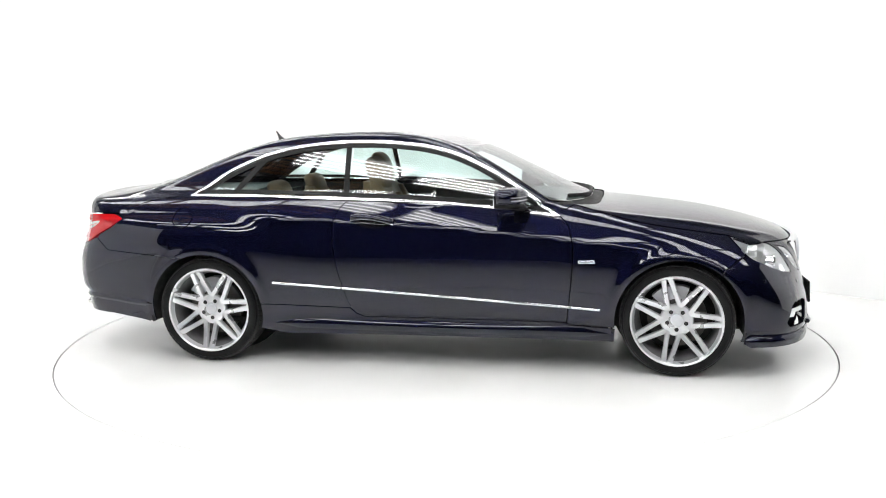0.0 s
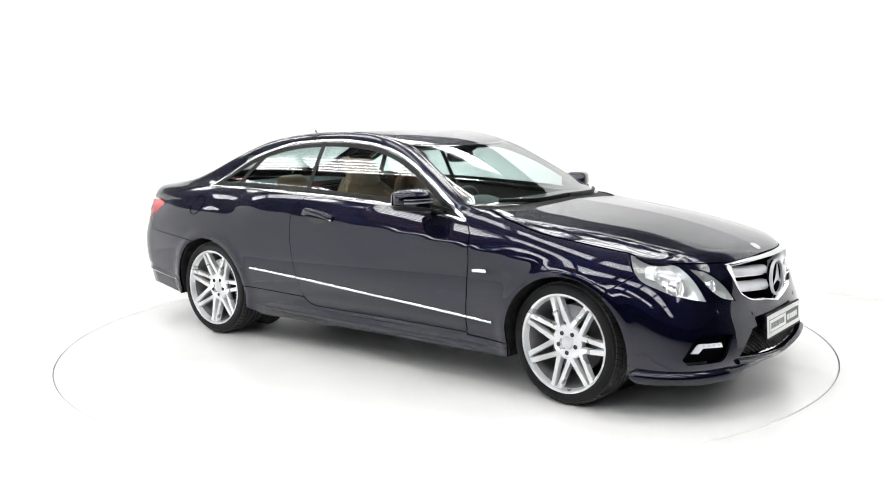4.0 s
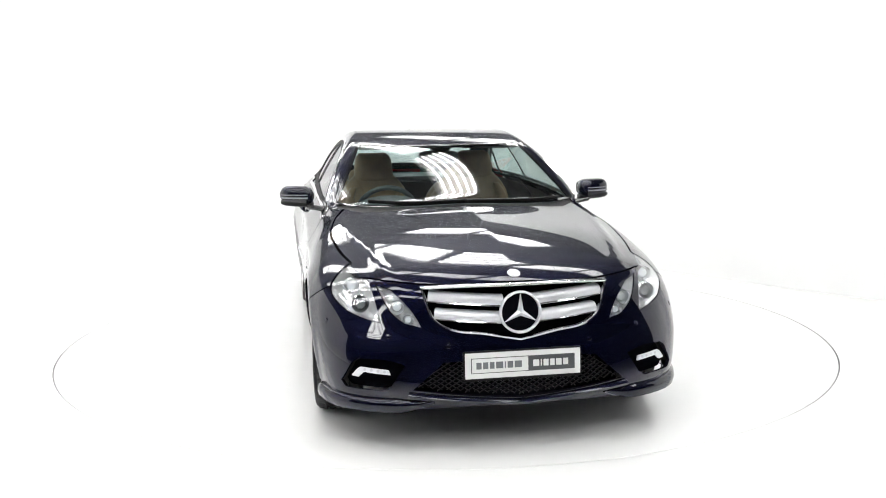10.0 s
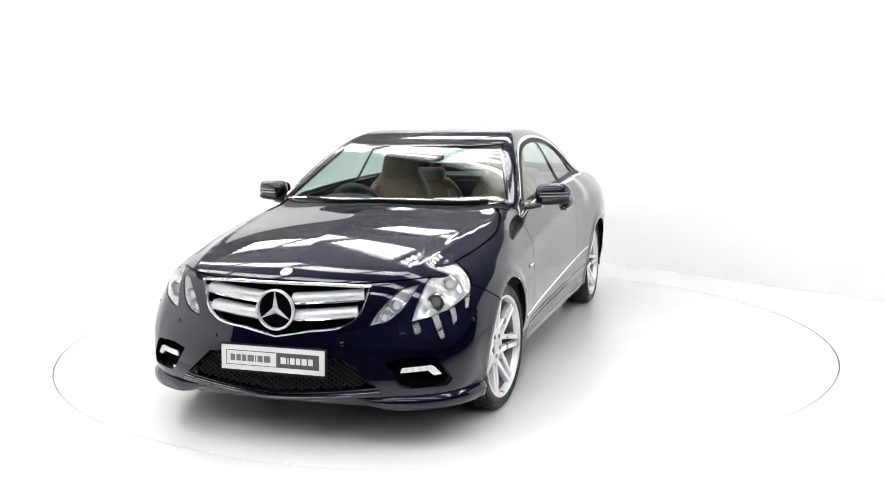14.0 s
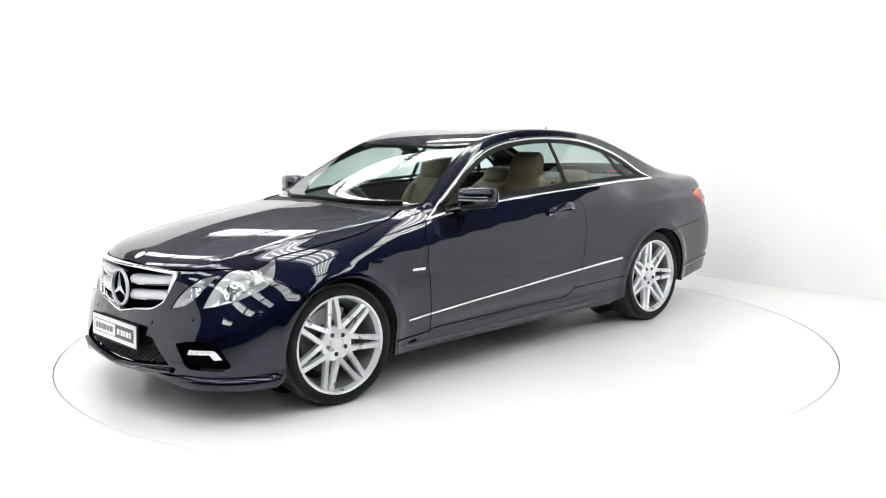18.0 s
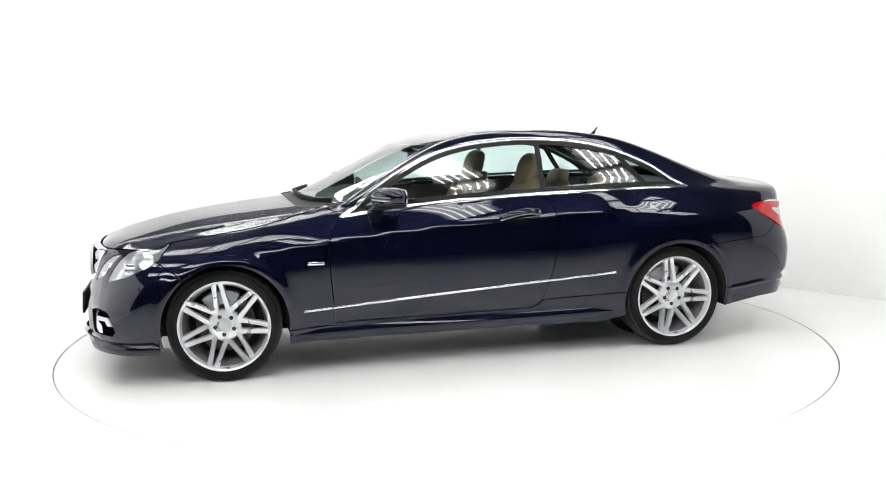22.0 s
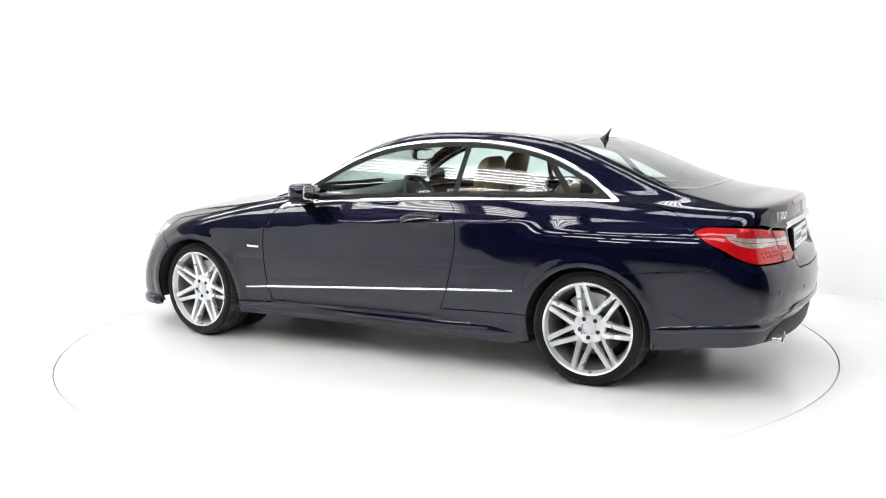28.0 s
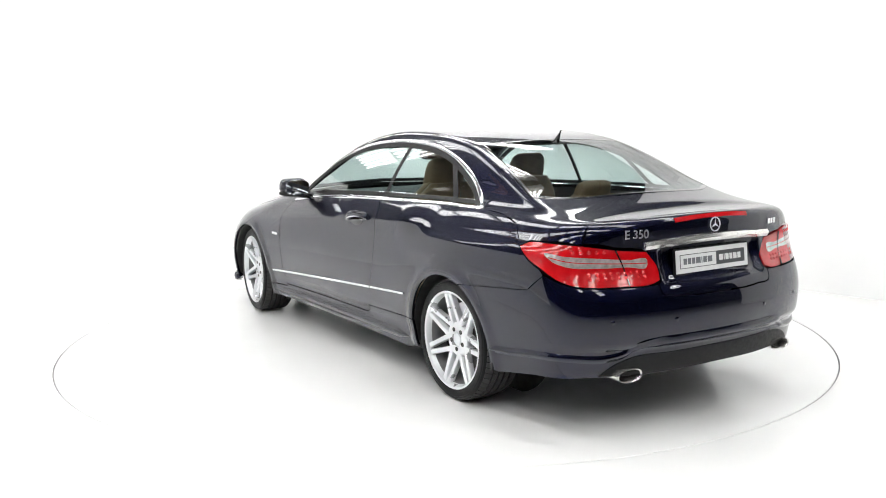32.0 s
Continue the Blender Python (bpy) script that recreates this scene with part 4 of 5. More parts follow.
def emblem(name, m, r, car, mat, back=None, label=""):
    """A ring with three tapered arms, in the xy plane of m."""
    w = r * 0.075
    ring = lathe([(r - w * 1.6, 0.0), (r - w * 1.4, r * 0.10), (r - w * 0.6, r * 0.13), (r, r * 0.09), (r, -r * 0.05), (r - w * 1.6, -r * 0.05)], 56, "Z", True)
    bms = [ring]
    for k in range(3):
        a = math.pi / 2 + k * 2 * math.pi / 3
        c, s = math.cos(a), math.sin(a)
        b = bmesh.new()
        tip = b.verts.new((c * (r - w), s * (r - w), r * 0.06))
        c1, s1, c2, s2 = math.cos(a + math.pi / 3), math.sin(a + math.pi / 3), math.cos(a - math.pi / 3), math.sin(a - math.pi / 3)
        l1, l2 = b.verts.new((c1 * r * 0.17, s1 * r * 0.17, r * 0.03)), b.verts.new((c2 * r * 0.17, s2 * r * 0.17, r * 0.03))
        o = b.verts.new((0, 0, r * 0.17))
        q = b.verts.new((0, 0, -r * 0.03))
        for f in ((o, l1, tip), (o, tip, l2), (q, tip, l1), (q, l2, tip), (o, l2, q), (o, q, l1)):
            b.faces.new(f)
        bms.append(b)
    bm = join_bm(*bms)
    bmesh.ops.transform(bm, matrix=m, verts=bm.verts)
    ob = part(name, from_bm(name, bm, mat, auto=25), car, label)
    if back:
        d = lathe([(0.0, -0.004), (r - w, -0.004), (r - w, -0.02)], 40, "Z")
        bmesh.ops.transform(d, matrix=m, verts=d.verts)
        part("emblem_back", from_bm("emblem_back", d, back), car, "black disc behind the emblem")
    return ob


def number_plate(name, m, w, h, car, label):
    """A dealer's plate: black holder, white face, a light and a dark field with plain bars."""
    def slab(sx, sy, sz, x, y, z, mat, nm, parent, lab="", bev=0.0):
        bm = box(sx, sy, sz, x, y, z)
        if bev:
            bmesh.ops.bevel(bm, geom=list(bm.edges), offset=bev, segments=2, affect="EDGES")
        bmesh.ops.transform(bm, matrix=m, verts=bm.verts)
        return part(nm, from_bm(nm, bm, mat), parent, lab)

    holder = slab(w + 0.016, h + 0.020, 0.014, 0, -0.003, -0.003, BLACK, name, car, label, 0.004)
    slab(w, h, 0.006, 0, 0, 0.004, PLATE_WHITE, "plate_face", holder, "white plate face", 0.0015)
    slab(w * 0.90, h * 0.60, 0.0012, 0, 0, 0.0072, PLATE_GREY, "plate_border", holder, "dark grey field")
    slab(w * 0.485, h * 0.545, 0.0012, -w * 0.2, 0, 0.0078, PLATE_WHITE, "plate_field", holder, "pale field")
    for widths, x0, z, ink in (((5, 5, 4.5, 7, 1.2, 5.5, 7), -0.405, 0.0088, SILVER_INK), ((6, 1.2, 5, 4.5, 5.5, 5), 0.085, 0.0082, PLATE_WHITE)):
        x = x0 * w
        for k in widths:
            bar = k * w * 0.0088
            slab(bar, h * 0.26, 0.001, x + bar / 2, 0, z, ink, "letter_bar", holder)
            x += bar + w * 0.0135


def build_nose(car, o):
    # grille: backing, frame, two broad bars, emblem
    back = View((1, 0, 0), (0, 1, 0), (0, 0, 1), 2.6, 0.8)

    def face(y, z):
        """The plane in which the grille lies, swept back to its ends."""
        return 2.136 - 0.56 * np.abs(y) ** 2.4 - 0.14 * (z - 0.6)

    gy, gz = o["grille"][:, 1], o["grille"][:, 2]
    g = np.stack([face(gy, gz), gy, gz], 1)
    c0 = g.mean(0) - np.array([0.05, 0, 0])
    rows = [[Vector(q - np.array([0.012, 0, 0])) for q in c0 + (g - c0) * np.array([0, 1.012, 1.03])+ np.array([1,0,0])*(g-c0)[:,:1]], [Vector(q - np.array([0.055, 0, 0])) for q in g], [Vector(q) for q in (g + (c0 - g) * 0.6) - np.array([0.04, 0, 0])], [Vector(q) for q in (g + (c0 - g) * 0.98) - np.array([0.04, 0, 0])]]
    part("grille_backing", from_bm("grille_backing", loft(rows, True, False), RIM), car, "black grille backing")
    out = np.tile([1.0, 0.0, 0.0], (len(g), 1))
    sweep("grille_frame", g, out, [(-0.006, -0.03), (-0.006, 0.003), (-0.003, 0.008), (0.003, 0.008), (0.006, 0.003), (0.006, -0.03)], CHROME, car, "chrome grille frame", closed=True)
    for z_end, half in ((0.680, 0.392), (0.604, 0.368)):
        for sy in (1, -1):
            ys = np.linspace(half, 0.070, 20)
            zs = z_end - 0.026 * (half - ys) / half
            p = np.stack([face(ys, zs) - 0.014, ys * sy, zs], 1)
            n = np.tile([1.0, 0, 0.0], (len(p), 1))
            up = 1 if sy < 0 else -1
            band = [(-0.018, -0.04), (-0.018, 0.004), (-0.008, 0.010), (0.008, 0.008), (0.022, -0.006), (0.024, -0.04)]
            lip = [(-0.025, -0.02), (-0.0255, 0.007), (-0.022, 0.012), (-0.018, 0.009), (-0.0175, -0.02)]
            flip = lambda q: [(a * up, b) for a, b in q]
            bar = sweep("grille_bar", p, n, flip(band), SATIN, car, "broad satin silver grille bar")[0]
            sweep("chrome_edge", p, n, flip(lip), CHROME, bar, "chrome lower edge")
    P = np.array([face(0.0, 0.612) - 0.012, 0.0, 0.612])
    emblem("grille_emblem", frame_on(P + np.array([0.022, 0, 0]), (1, 0, 0.05)), 0.094, car, SATIN, RIM, "large chrome ring emblem with three arms")
    P, N = spot(TOP, 2.030, 0.0)
    bm = lathe([(0.0, 0.005), (0.024, 0.004), (0.029, 0.001), (0.029, -0.004)], 28, "Z")
    bmesh.ops.transform(bm, matrix=frame_on(P, N, (1, 0, 0)), verts=bm.verts)
    part("bonnet_badge", from_bm("bonnet_badge", bm, SATIN), car, "small round silver bonnet badge")
    # plate
    P = FRONT.put([(0.0, 0.40)])[0]
    number_plate("front_plate", frame_on((P[0] + 0.010, 0.0, 0.394), (1, 0, 0.06)), 0.515, 0.112, car, "white and grey dealer plate in a black holder")
    # lower intake: backing and mesh
    skin("intake_backing", back, o["intake"], RIM, car, lift=-0.07, inset=-0.004, depth=0.0, label="black lower intake")
    # unseen black box added so no bright floor shows through the mesh
    part("intake_blocker", from_bm("intake_blocker", box(0.10, 0.94, 0.24, 2.02, 0, 0.315), RIM), car)
    poly = FRONT.uv(o["intake"])
    segs = []
    for slope in (0.62, -0.62):
        for b in np.arange(-0.5, 1.1, 0.021):
            ys = np.arange(-0.47, 0.471, 0.02)
            zs = b + slope * ys
            q = np.stack([ys, zs], 1)
            ok = in_poly(q, poly)
            run = []
            for k in range(len(q)):
                if ok[k]:
                    run.append(q[k])
                if (not ok[k] or k == len(q) - 1) and run:
                    if len(run) > 1:
                        segs.append(np.array(run))
                    run = []
    verts, faces = [], []
    for run in segs:
        p = FRONT.put(run) - np.array([0.022, 0, 0])
        base = len(verts)
        for q in p:
            for dz, dx in ((-0.002, 0), (0.002, 0), (0.002, -0.012), (-0.002, -0.012)):
                verts.append((q[0] + dx, q[1], q[2] + dz))
        for i in range(len(p) - 1):
            for j in range(4):
                k = (j + 1) % 4
                faces.append((base + 4 * i + j, base + 4 * i + k, base + 4 * i + 4 + k, base + 4 * i + 4 + j))
    part("intake_mesh", mesh_object("intake_mesh", verts, faces, BLACK, smooth=False), car, "black lattice in the lower intake")
    # fog recesses with day lamps
    skin("fog_recess", back, o["fog"], RIM, car, lift=-0.045, inset=-0.006, depth=0.0, mirror=True, label="black recess for the day lamp")
    drl = on_skin(FRONT, [(0.572, 0.347), (0.580, 0.370), (0.697, 0.376), (0.711, 0.367), (0.738, 0.333), (0.708, 0.330), (0.684, 0.354)], 0.012, True, range(9))
    lamps = skin("day_lamp", FRONT, drl, DRL, car, lift=-0.010, inset=0.0, depth=0.012, mirror=True, step=0.012, label="white angled day-running lamp")
    for s, ob in zip((1, -1), lamps):
        for k in range(4):
            u = 0.596 + k * 0.028
            P, N = spot(FRONT, u, 0.3605 + (u - 0.596) * 0.05, -0.009)
            bm = lathe([(0.0, 0.001), (0.006, 0.001), (0.0065, -0.002)], 12, "Z")
            bmesh.ops.transform(bm, matrix=frame_on(P * np.array([1, s, 1]), N * np.array([1, s, 1])), verts=bm.verts)
            part("lamp_cell", from_bm("lamp_cell", bm, SATIN), ob)
    # apron blades low at the corners, and the middle lip
    blade = NOSE.put(smooth_path(NOSE.uv(np.array([[1.745, 0.86, 0.214], [1.85, 0.84, 0.210], [1.98, 0.76, 0.209], [2.06, 0.62, 0.208], [2.12, 0.47, 0.215], [2.145, 0.385, 0.234]])), 0.03))
    n = gradient(blade, solid)
    n[:, 2] = 0
    k = np.clip(np.minimum(np.arange(len(blade)) / 2.0 + 0.5, (len(blade) - np.arange(len(blade))) / 7.0 + 0.1), 0.1, 1)
    sweep("apron_blade", blade, n, [(-0.036, -0.02), (-0.036, 0.012), (-0.026, 0.030), (0.0, 0.036), (0.026, 0.030), (0.034, 0.012), (0.036, -0.02)], PAINT, car, "dark blue lower apron blade", mirror=True, taper=k)
    lip = NOSE.put(smooth_path(NOSE.uv(np.array([[2.10, 0.48, 0.258], [2.15, 0.3, 0.240], [2.17, 0.15, 0.226], [2.18, 0.0, 0.214], [2.17, -0.15, 0.226], [2.15, -0.3, 0.240], [2.10, -0.48, 0.258]])), 0.03))
    n = gradient(lip, solid)
    n[:, 2] = 0
    sweep("apron_lip", lip, n, [(-0.02, -0.02), (-0.018, 0.012), (-0.006, 0.022), (0.006, 0.016), (0.010, -0.02)], PAINT, car, "dark blue middle lip of the apron")
    # parking sensors
    for u, v in ((0.57, 0.512), (0.318, 0.474), (0.80, 0.53)):
        button("parking_sensor", NOSE if u > 0.7 else FRONT, *(NOSE.uv(np.array([1.86, 0.86, 0.55]))[0] if u > 0.7 else (u, v)), 0.011, PAINT, car, 0.002, mirror=True)
    # head lamps: bowl, projector, trim
    for sy in (1, -1):
        m3 = np.array([1, sy, 1])
        for nm, out, spots in (("headlamp_bowl", o["lamp1"], ((0.692, 0.650, 0.030), (0.724, 0.715, 0.026))), ("inner_lamp_bowl", o["lamp2"], ((0.535, 0.640, 0.024), (0.492, 0.588, 0.018)))):
            uv = NOSE.uv(out)
            P = NOSE.put(uv)
            n0 = gradient(P, solid).mean(0)
            n0 /= np.linalg.norm(n0)
            mid = P.mean(0)
            rows = []
            for k, d in ((1.0, 0.006), (0.96, 0.024), (0.90, 0.050), (0.55, 0.058), (0.05, 0.060)):
                flat = P - n0 * ((P - mid) @ n0)[:, None] * (0.15 if d > 0.03 else 0.0)
                rows.append([Vector(q * m3) for q in mid + (flat - mid) * k - n0 * d])
            bowl = part(nm, from_bm(nm, loft(rows, True, False), LAMP_TRAY, auto=60), car, "silver reflector bowl")
            for k, (y, z, r) in enumerate(spots):
                q = FRONT.put([(y, z)])[0] - n0 * 0.032
                axis = (1, 0.12, 0)
                ring = lathe([(r * 1.3, -0.03), (r * 1.45, 0.012), (r * 1.3, 0.020), (r * 1.08, 0.006), (r * 1.02, -0.03)], 32, "Z")
                bmesh.ops.transform(ring, matrix=frame_on(q, axis), verts=ring.verts)
                bmesh.ops.transform(ring, matrix=Matrix.Diagonal((1, sy, 1, 1)), verts=ring.verts)
                part("lamp_ring", from_bm("lamp_ring", ring, CHROME if k == 0 else LAMP_TRAY), bowl, "chrome ring round the lamp")
                ball = lathe([(0.0, r * 0.45), (r * 0.4, r * 0.40), (r * 0.75, r * 0.22), (r, -0.01), (r, -0.03)], 32, "Z")
                bmesh.ops.transform(ball, matrix=frame_on(q, axis), verts=ball.verts)
                bmesh.ops.transform(ball, matrix=Matrix.Diagonal((1, sy, 1, 1)), verts=ball.verts)
                part("projector", from_bm("projector", ball, PROJECTOR if k == 0 and nm == "headlamp_bowl" else DRL), bowl, "dark glass projector lens" if k == 0 and nm == "headlamp_bowl" else "silver reflector")


def ends(n, run=3.0):
    """Widths that fade out at both ends of a path of n points."""
    i = np.arange(n)
    return np.clip(np.minimum(i, n - 1 - i) / run, 0.04, 1.0)


def build_flanks(car):
    # door handles; a flat black patch paints the shade in each cup
    for sy in (1, -1):
        cup = on_skin(SIDE, [(-0.350 + 0.080 * math.cos(a), 0.856 + 0.036 * math.sin(a)) for a in np.linspace(0, 2 * math.pi, 16, endpoint=False)], 0.01, True)
        m3 = np.array([1, sy, 1])
        P = smooth_path([(-0.475, 0.878), (-0.43, 0.880), (-0.35, 0.873), (-0.28, 0.864), (-0.235, 0.858)], 0.012)
        s = SIDE.put(P)
        n = gradient(s, solid)
        t = np.linspace(0, 1, len(s))
        path = (s + n * (0.010 + 0.030 * np.sin(math.pi * t) ** 0.6)[:, None]) * m3
        handle = sweep("door_handle", path, n * m3, super_loop(0.019, 0.010, 12, 3), PAINT, car, "dark blue pull handle with a chrome blade")[0]
        sweep("handle_trim", path - np.array([0, 0, 0.017]), n * m3, super_loop(0.0055, 0.012, 10, 2), CHROME, handle, "thin chrome blade")
        if sy == 1:
            skin("handle_cup_shade", SIDE, cup, GLOSS_BLACK, car, lift=0.0008, inset=0.0, depth=0.0, mirror=True, step=0.012, label="flat black patch as shade in the recess behind the handle")
    # the raised edge low on the sill
    P = on_skin(SIDE, [(1.0, 0.236), (0.5, 0.238), (0.0, 0.240), (-0.5, 0.245), (-0.96, 0.252)], 0.05)
    sweep("sill_ridge", P, gradient(P, solid), [(-0.034, -0.006), (-0.012, 0.009), (0.0, 0.012), (0.012, 0.009), (0.036, -0.006)], PAINT, car, "raised dark blue sill edge", mirror=True, taper=ends(len(P)))
    # wing badge
    P = on_skin(SIDE, [(0.828, 0.647), (0.921, 0.650)], 0.02)
    sweep("wing_badge", P, gradient(P, solid), trim_profile(0.017, 0.005), CHROME, car, "small silver badge on the wing", mirror=True)
    # fuel flap on the car's right: a ring-shaped gap
    ring = SIDE.put([(-1.520 + 0.060 * math.cos(a), 0.876 + 0.058 * math.sin(a)) for a in np.linspace(0, 2 * math.pi, 48, endpoint=False)])
    n = gradient(ring, solid)
    m3 = np.array([1, -1, 1])
    sweep("fuel_flap_gap", ring * m3, n * m3, [(-0.0024, -0.004), (-0.0024, 0.0009), (0.0024, 0.0009), (0.0024, -0.004)], RIM, car, "round gap of the fuel flap", closed=True)
    # mirrors
    for sy in (1, -1):
        secs = []
        for t in np.linspace(0, 1, 13):
            y = 0.815 + 0.200 * t
            w = 0.088 * (1 - 0.75 * abs(2 * t - 1) ** 5) * (1 - 0.22 * t)
            h = 0.062 * (1 - 0.75 * abs(2 * t - 1) ** 6) * (1 - 0.14 * t)
            secs.append([Vector((0.475 - 0.05 * t + a * (1 if a < 0 else 1.0), sy * y, 1.003 + 0.008 * t + b)) for a, b in super_loop(w, h, 24, 3.2)])
        shell = part("door_mirror", from_bm("door_mirror", loft(secs), PAINT, auto=60), car, "dark blue door mirror")
        low = []
        for t in np.linspace(0.02, 0.98, 9):
            y = 0.815 + 0.200 * t
            low.append([Vector((0.475 - 0.05 * t + a, sy * y, 0.958 + 0.010 * t + b)) for a, b in super_loop(0.076 * (1 - 0.6 * abs(2 * t - 1) ** 4), 0.021 * (1 - 0.6 * abs(2 * t - 1) ** 4), 14, 3)])
        part("mirror_base", from_bm("mirror_base", loft(low), BLACK, auto=60), shell, "black lower mirror shell")
        for dz, hh in ((-0.004, 0.005), (0.014, 0.003)):
            p = np.array([[0.475 - 0.05 * t + (0.0885 * (1 - 0.75 * abs(2 * t - 1) ** 5) * (1 - 0.22 * t)), sy * (0.815 + 0.2 * t), 1.0 + dz] for t in np.linspace(0.2, 0.95, 9)])
            sweep("indicator", p, np.tile([1.0, 0.1 * sy, 0], (9, 1)), super_loop(hh, 0.003, 8, 3), CLEAR_STRIP, shell, "clear indicator strip")
        bm = loft([[Vector((0.398 - 0.05 * 0.5 + dx, sy * (0.917 + a), 1.005 + b)) for a, b in super_loop(0.082, 0.048, 24, 3.5)] for dx in (0.0, -0.006)])
        part("mirror_glass", from_bm("mirror_glass", bm, MIRROR), shell, "mirror glass")
        arm = []
        for t in np.linspace(0, 1, 6):
            arm.append([Vector((0.52 - 0.02 * t + a, sy * (0.735 + 0.13 * t), 0.925 + 0.022 * t + b)) for a, b in super_loop(0.055 - 0.015 * t, 0.016, 14, 3)])
        part("mirror_arm", from_bm("mirror_arm", loft(arm), GLOSS_BLACK, auto=60), shell, "black mirror foot")
        tri = SIDE.put([(0.690, 0.903), (0.545, 0.922), (0.575, 0.975)])
        skin("mirror_sail", SIDE, cat(tri) * 1.0, BLACK, car, lift=0.002, inset=0.0, depth=0.004) if sy == 1 else None
    # wipers
    for pts in (((-0.52, 0.755), (-0.30, 0.865), (0.02, 0.885), (0.24, 0.872)), ((0.02, 0.895), (0.25, 0.872), (0.50, 0.800), (0.60, 0.735))):
        P = on_skin(TOP, [(b, a) for a, b in pts], 0.03)
        n = gradient(P, solid)
        arm = sweep("wiper", P + n * 0.014, n, super_loop(0.008, 0.006, 8, 3), BLACK, car, "black windscreen wiper")[0]
        sweep("wiper_blade", P + n * 0.004, n, super_loop(0.003, 0.007, 8, 3), RUBBER, arm)
    # aerial fin
    secs = []
    for t in np.linspace(0, 1, 12):
        x0 = -1.160 - 0.060 * t ** 0.8
        secs.append([Vector((x0 + a, b, 1.300 + 0.074 * t)) for a, b in super_loop(0.040 * (1 - t) ** 2.2 + 0.006, 0.015 * (1 - t) ** 1.5 + 0.003, 14, 2)])
    part("aerial", from_bm("aerial", loft(secs), GLOSS_BLACK, auto=60), car, "black shark-fin aerial")


def text_part(name, body, size, m, mat, parent, label=""):
    cu = bpy.data.curves.new(name, "FONT")
    cu.body, cu.size, cu.extrude, cu.align_x, cu.align_y, cu.bevel_depth, cu.offset = body, size, 0.002, "CENTER", "CENTER", 0.0005, 0.0004
    tmp = new(name, cu)
    me = bpy.data.meshes.new_from_object(tmp.evaluated_get(bpy.context.evaluated_depsgraph_get()))
    bpy.data.objects.remove(tmp)
    me.materials.clear()
    me.materials.append(mat)
    me.transform(m)
    return part(name, new(name, me), parent, label)


def build_tail(car, o):
    lamp_r = o["lamp_r"]
    # clear band and cell rows on the tail lamps
    band = TAIL.put(smooth_path(TAIL.uv(np.array([[-2.07, 0.80, 0.845], [-2.15, 0.75, 0.838], [-2.224, 0.632, 0.828], [-2.276, 0.49, 0.814], [-2.299, 0.405, 0.811], [-2.306, 0.41, 0.779], [-2.276, 0.50, 0.782], [-2.23, 0.639, 0.784], [-2.16, 0.753, 0.793], [-2.11, 0.791, 0.815]])), 0.015, True))
    skin("clear_band", TAIL, band, WHITE_LENS, car, mirror=True, lift=0.0068, inset=0.0, depth=0.0, step=0.014, label="clear ribbed band across the tail lamp")
    for v, n in ((0.872, 10), (0.855, 10), (0.757, 9), (0.738, 9)):
        for k in range(n):
            a = 0.47 + 0.032 * k - (0.868 - v) * 0.3
            uv = TAIL.uv(np.array([-2.32 + (a - 0.4) ** 2 * 0.9, a, v]))[0]
            if not in_poly(np.array([uv]), shrink(tidy(TAIL.uv(lamp_r), 0.006), 0.012))[0]:
                continue
            P = TAIL.put([uv])
            N = gradient(P, solid)[0]
            for s in (1, -1):
                bm = lathe([(0.0, 0.0085), (0.006, 0.008), (0.0095, 0.0055)], 8, "Z")
                bmesh.ops.transform(bm, matrix=frame_on(P[0] * np.array([1, s, 1]), N * np.array([1, s, 1])), verts=bm.verts)
                part("lamp_cell", from_bm("lamp_cell", bm, RED_LIT), car)
    seam = TAIL.put(smooth_path(TAIL.uv(np.array([[-2.25, 0.55, 0.862], [-2.28, 0.53, 0.79], [-2.31, 0.515, 0.703]])), 0.02))
    n = gradient(seam, solid)
    sweep("lamp_seam", seam + n * 0.006, n, [(-0.003, -0.008), (-0.003, 0.0012), (0.003, 0.0012), (0.003, -0.008)], GLOSS_BLACK, car, mirror=True)
    line = TAIL.put(smooth_path(TAIL.uv(np.array([[-2.09, 0.79, 0.831], [-2.155, 0.75, 0.816], [-2.225, 0.635, 0.806], [-2.276, 0.495, 0.798], [-2.30, 0.41, 0.795]])), 0.02))
    sweep("lamp_rib", line, gradient(line, solid), [(-0.0018, 0.003), (-0.0018, 0.0085), (0.0018, 0.0085), (0.0018, 0.003)], RED, car, "thin red rib in the clear band", mirror=True)
    # chrome strip, emblem, lettering, high brake lamp
    strip = REAR.put(smooth_path([(0.415, 0.872), (0.2, 0.884), (0.0, 0.888), (-0.2, 0.884), (-0.415, 0.872)], 0.03))
    n = gradient(strip, solid)
    sweep("boot_strip", strip, n, [(-0.020, -0.01), (-0.018, 0.010), (0.0, 0.020), (0.017, 0.012), (0.019, -0.01)], POLISHED, car, "chrome grip strip on the boot lid")
    P, N = spot(REAR, 0.0, 0.945)
    emblem("boot_emblem", frame_on(P + N * 0.005, N), 0.034, car, SATIN, None, "chrome ring emblem on the boot lid")
    P, N = spot(REAR, 0.455, 0.925)
    text_part("model_lettering", "E 350", 0.055, frame_on(P + N * 0.001, N), CHROME, car, "chrome model lettering")
    P, N = spot(REAR, -0.47, 0.925)
    for k in range(3):
        bm = box(0.022, 0.026, 0.004, (k - 1) * 0.03, 0, 0.001)
        bmesh.ops.transform(bm, matrix=frame_on(P, N), verts=bm.verts)
        part("badge_bar", from_bm("badge_bar", bm, CHROME), car, "small chrome badge")
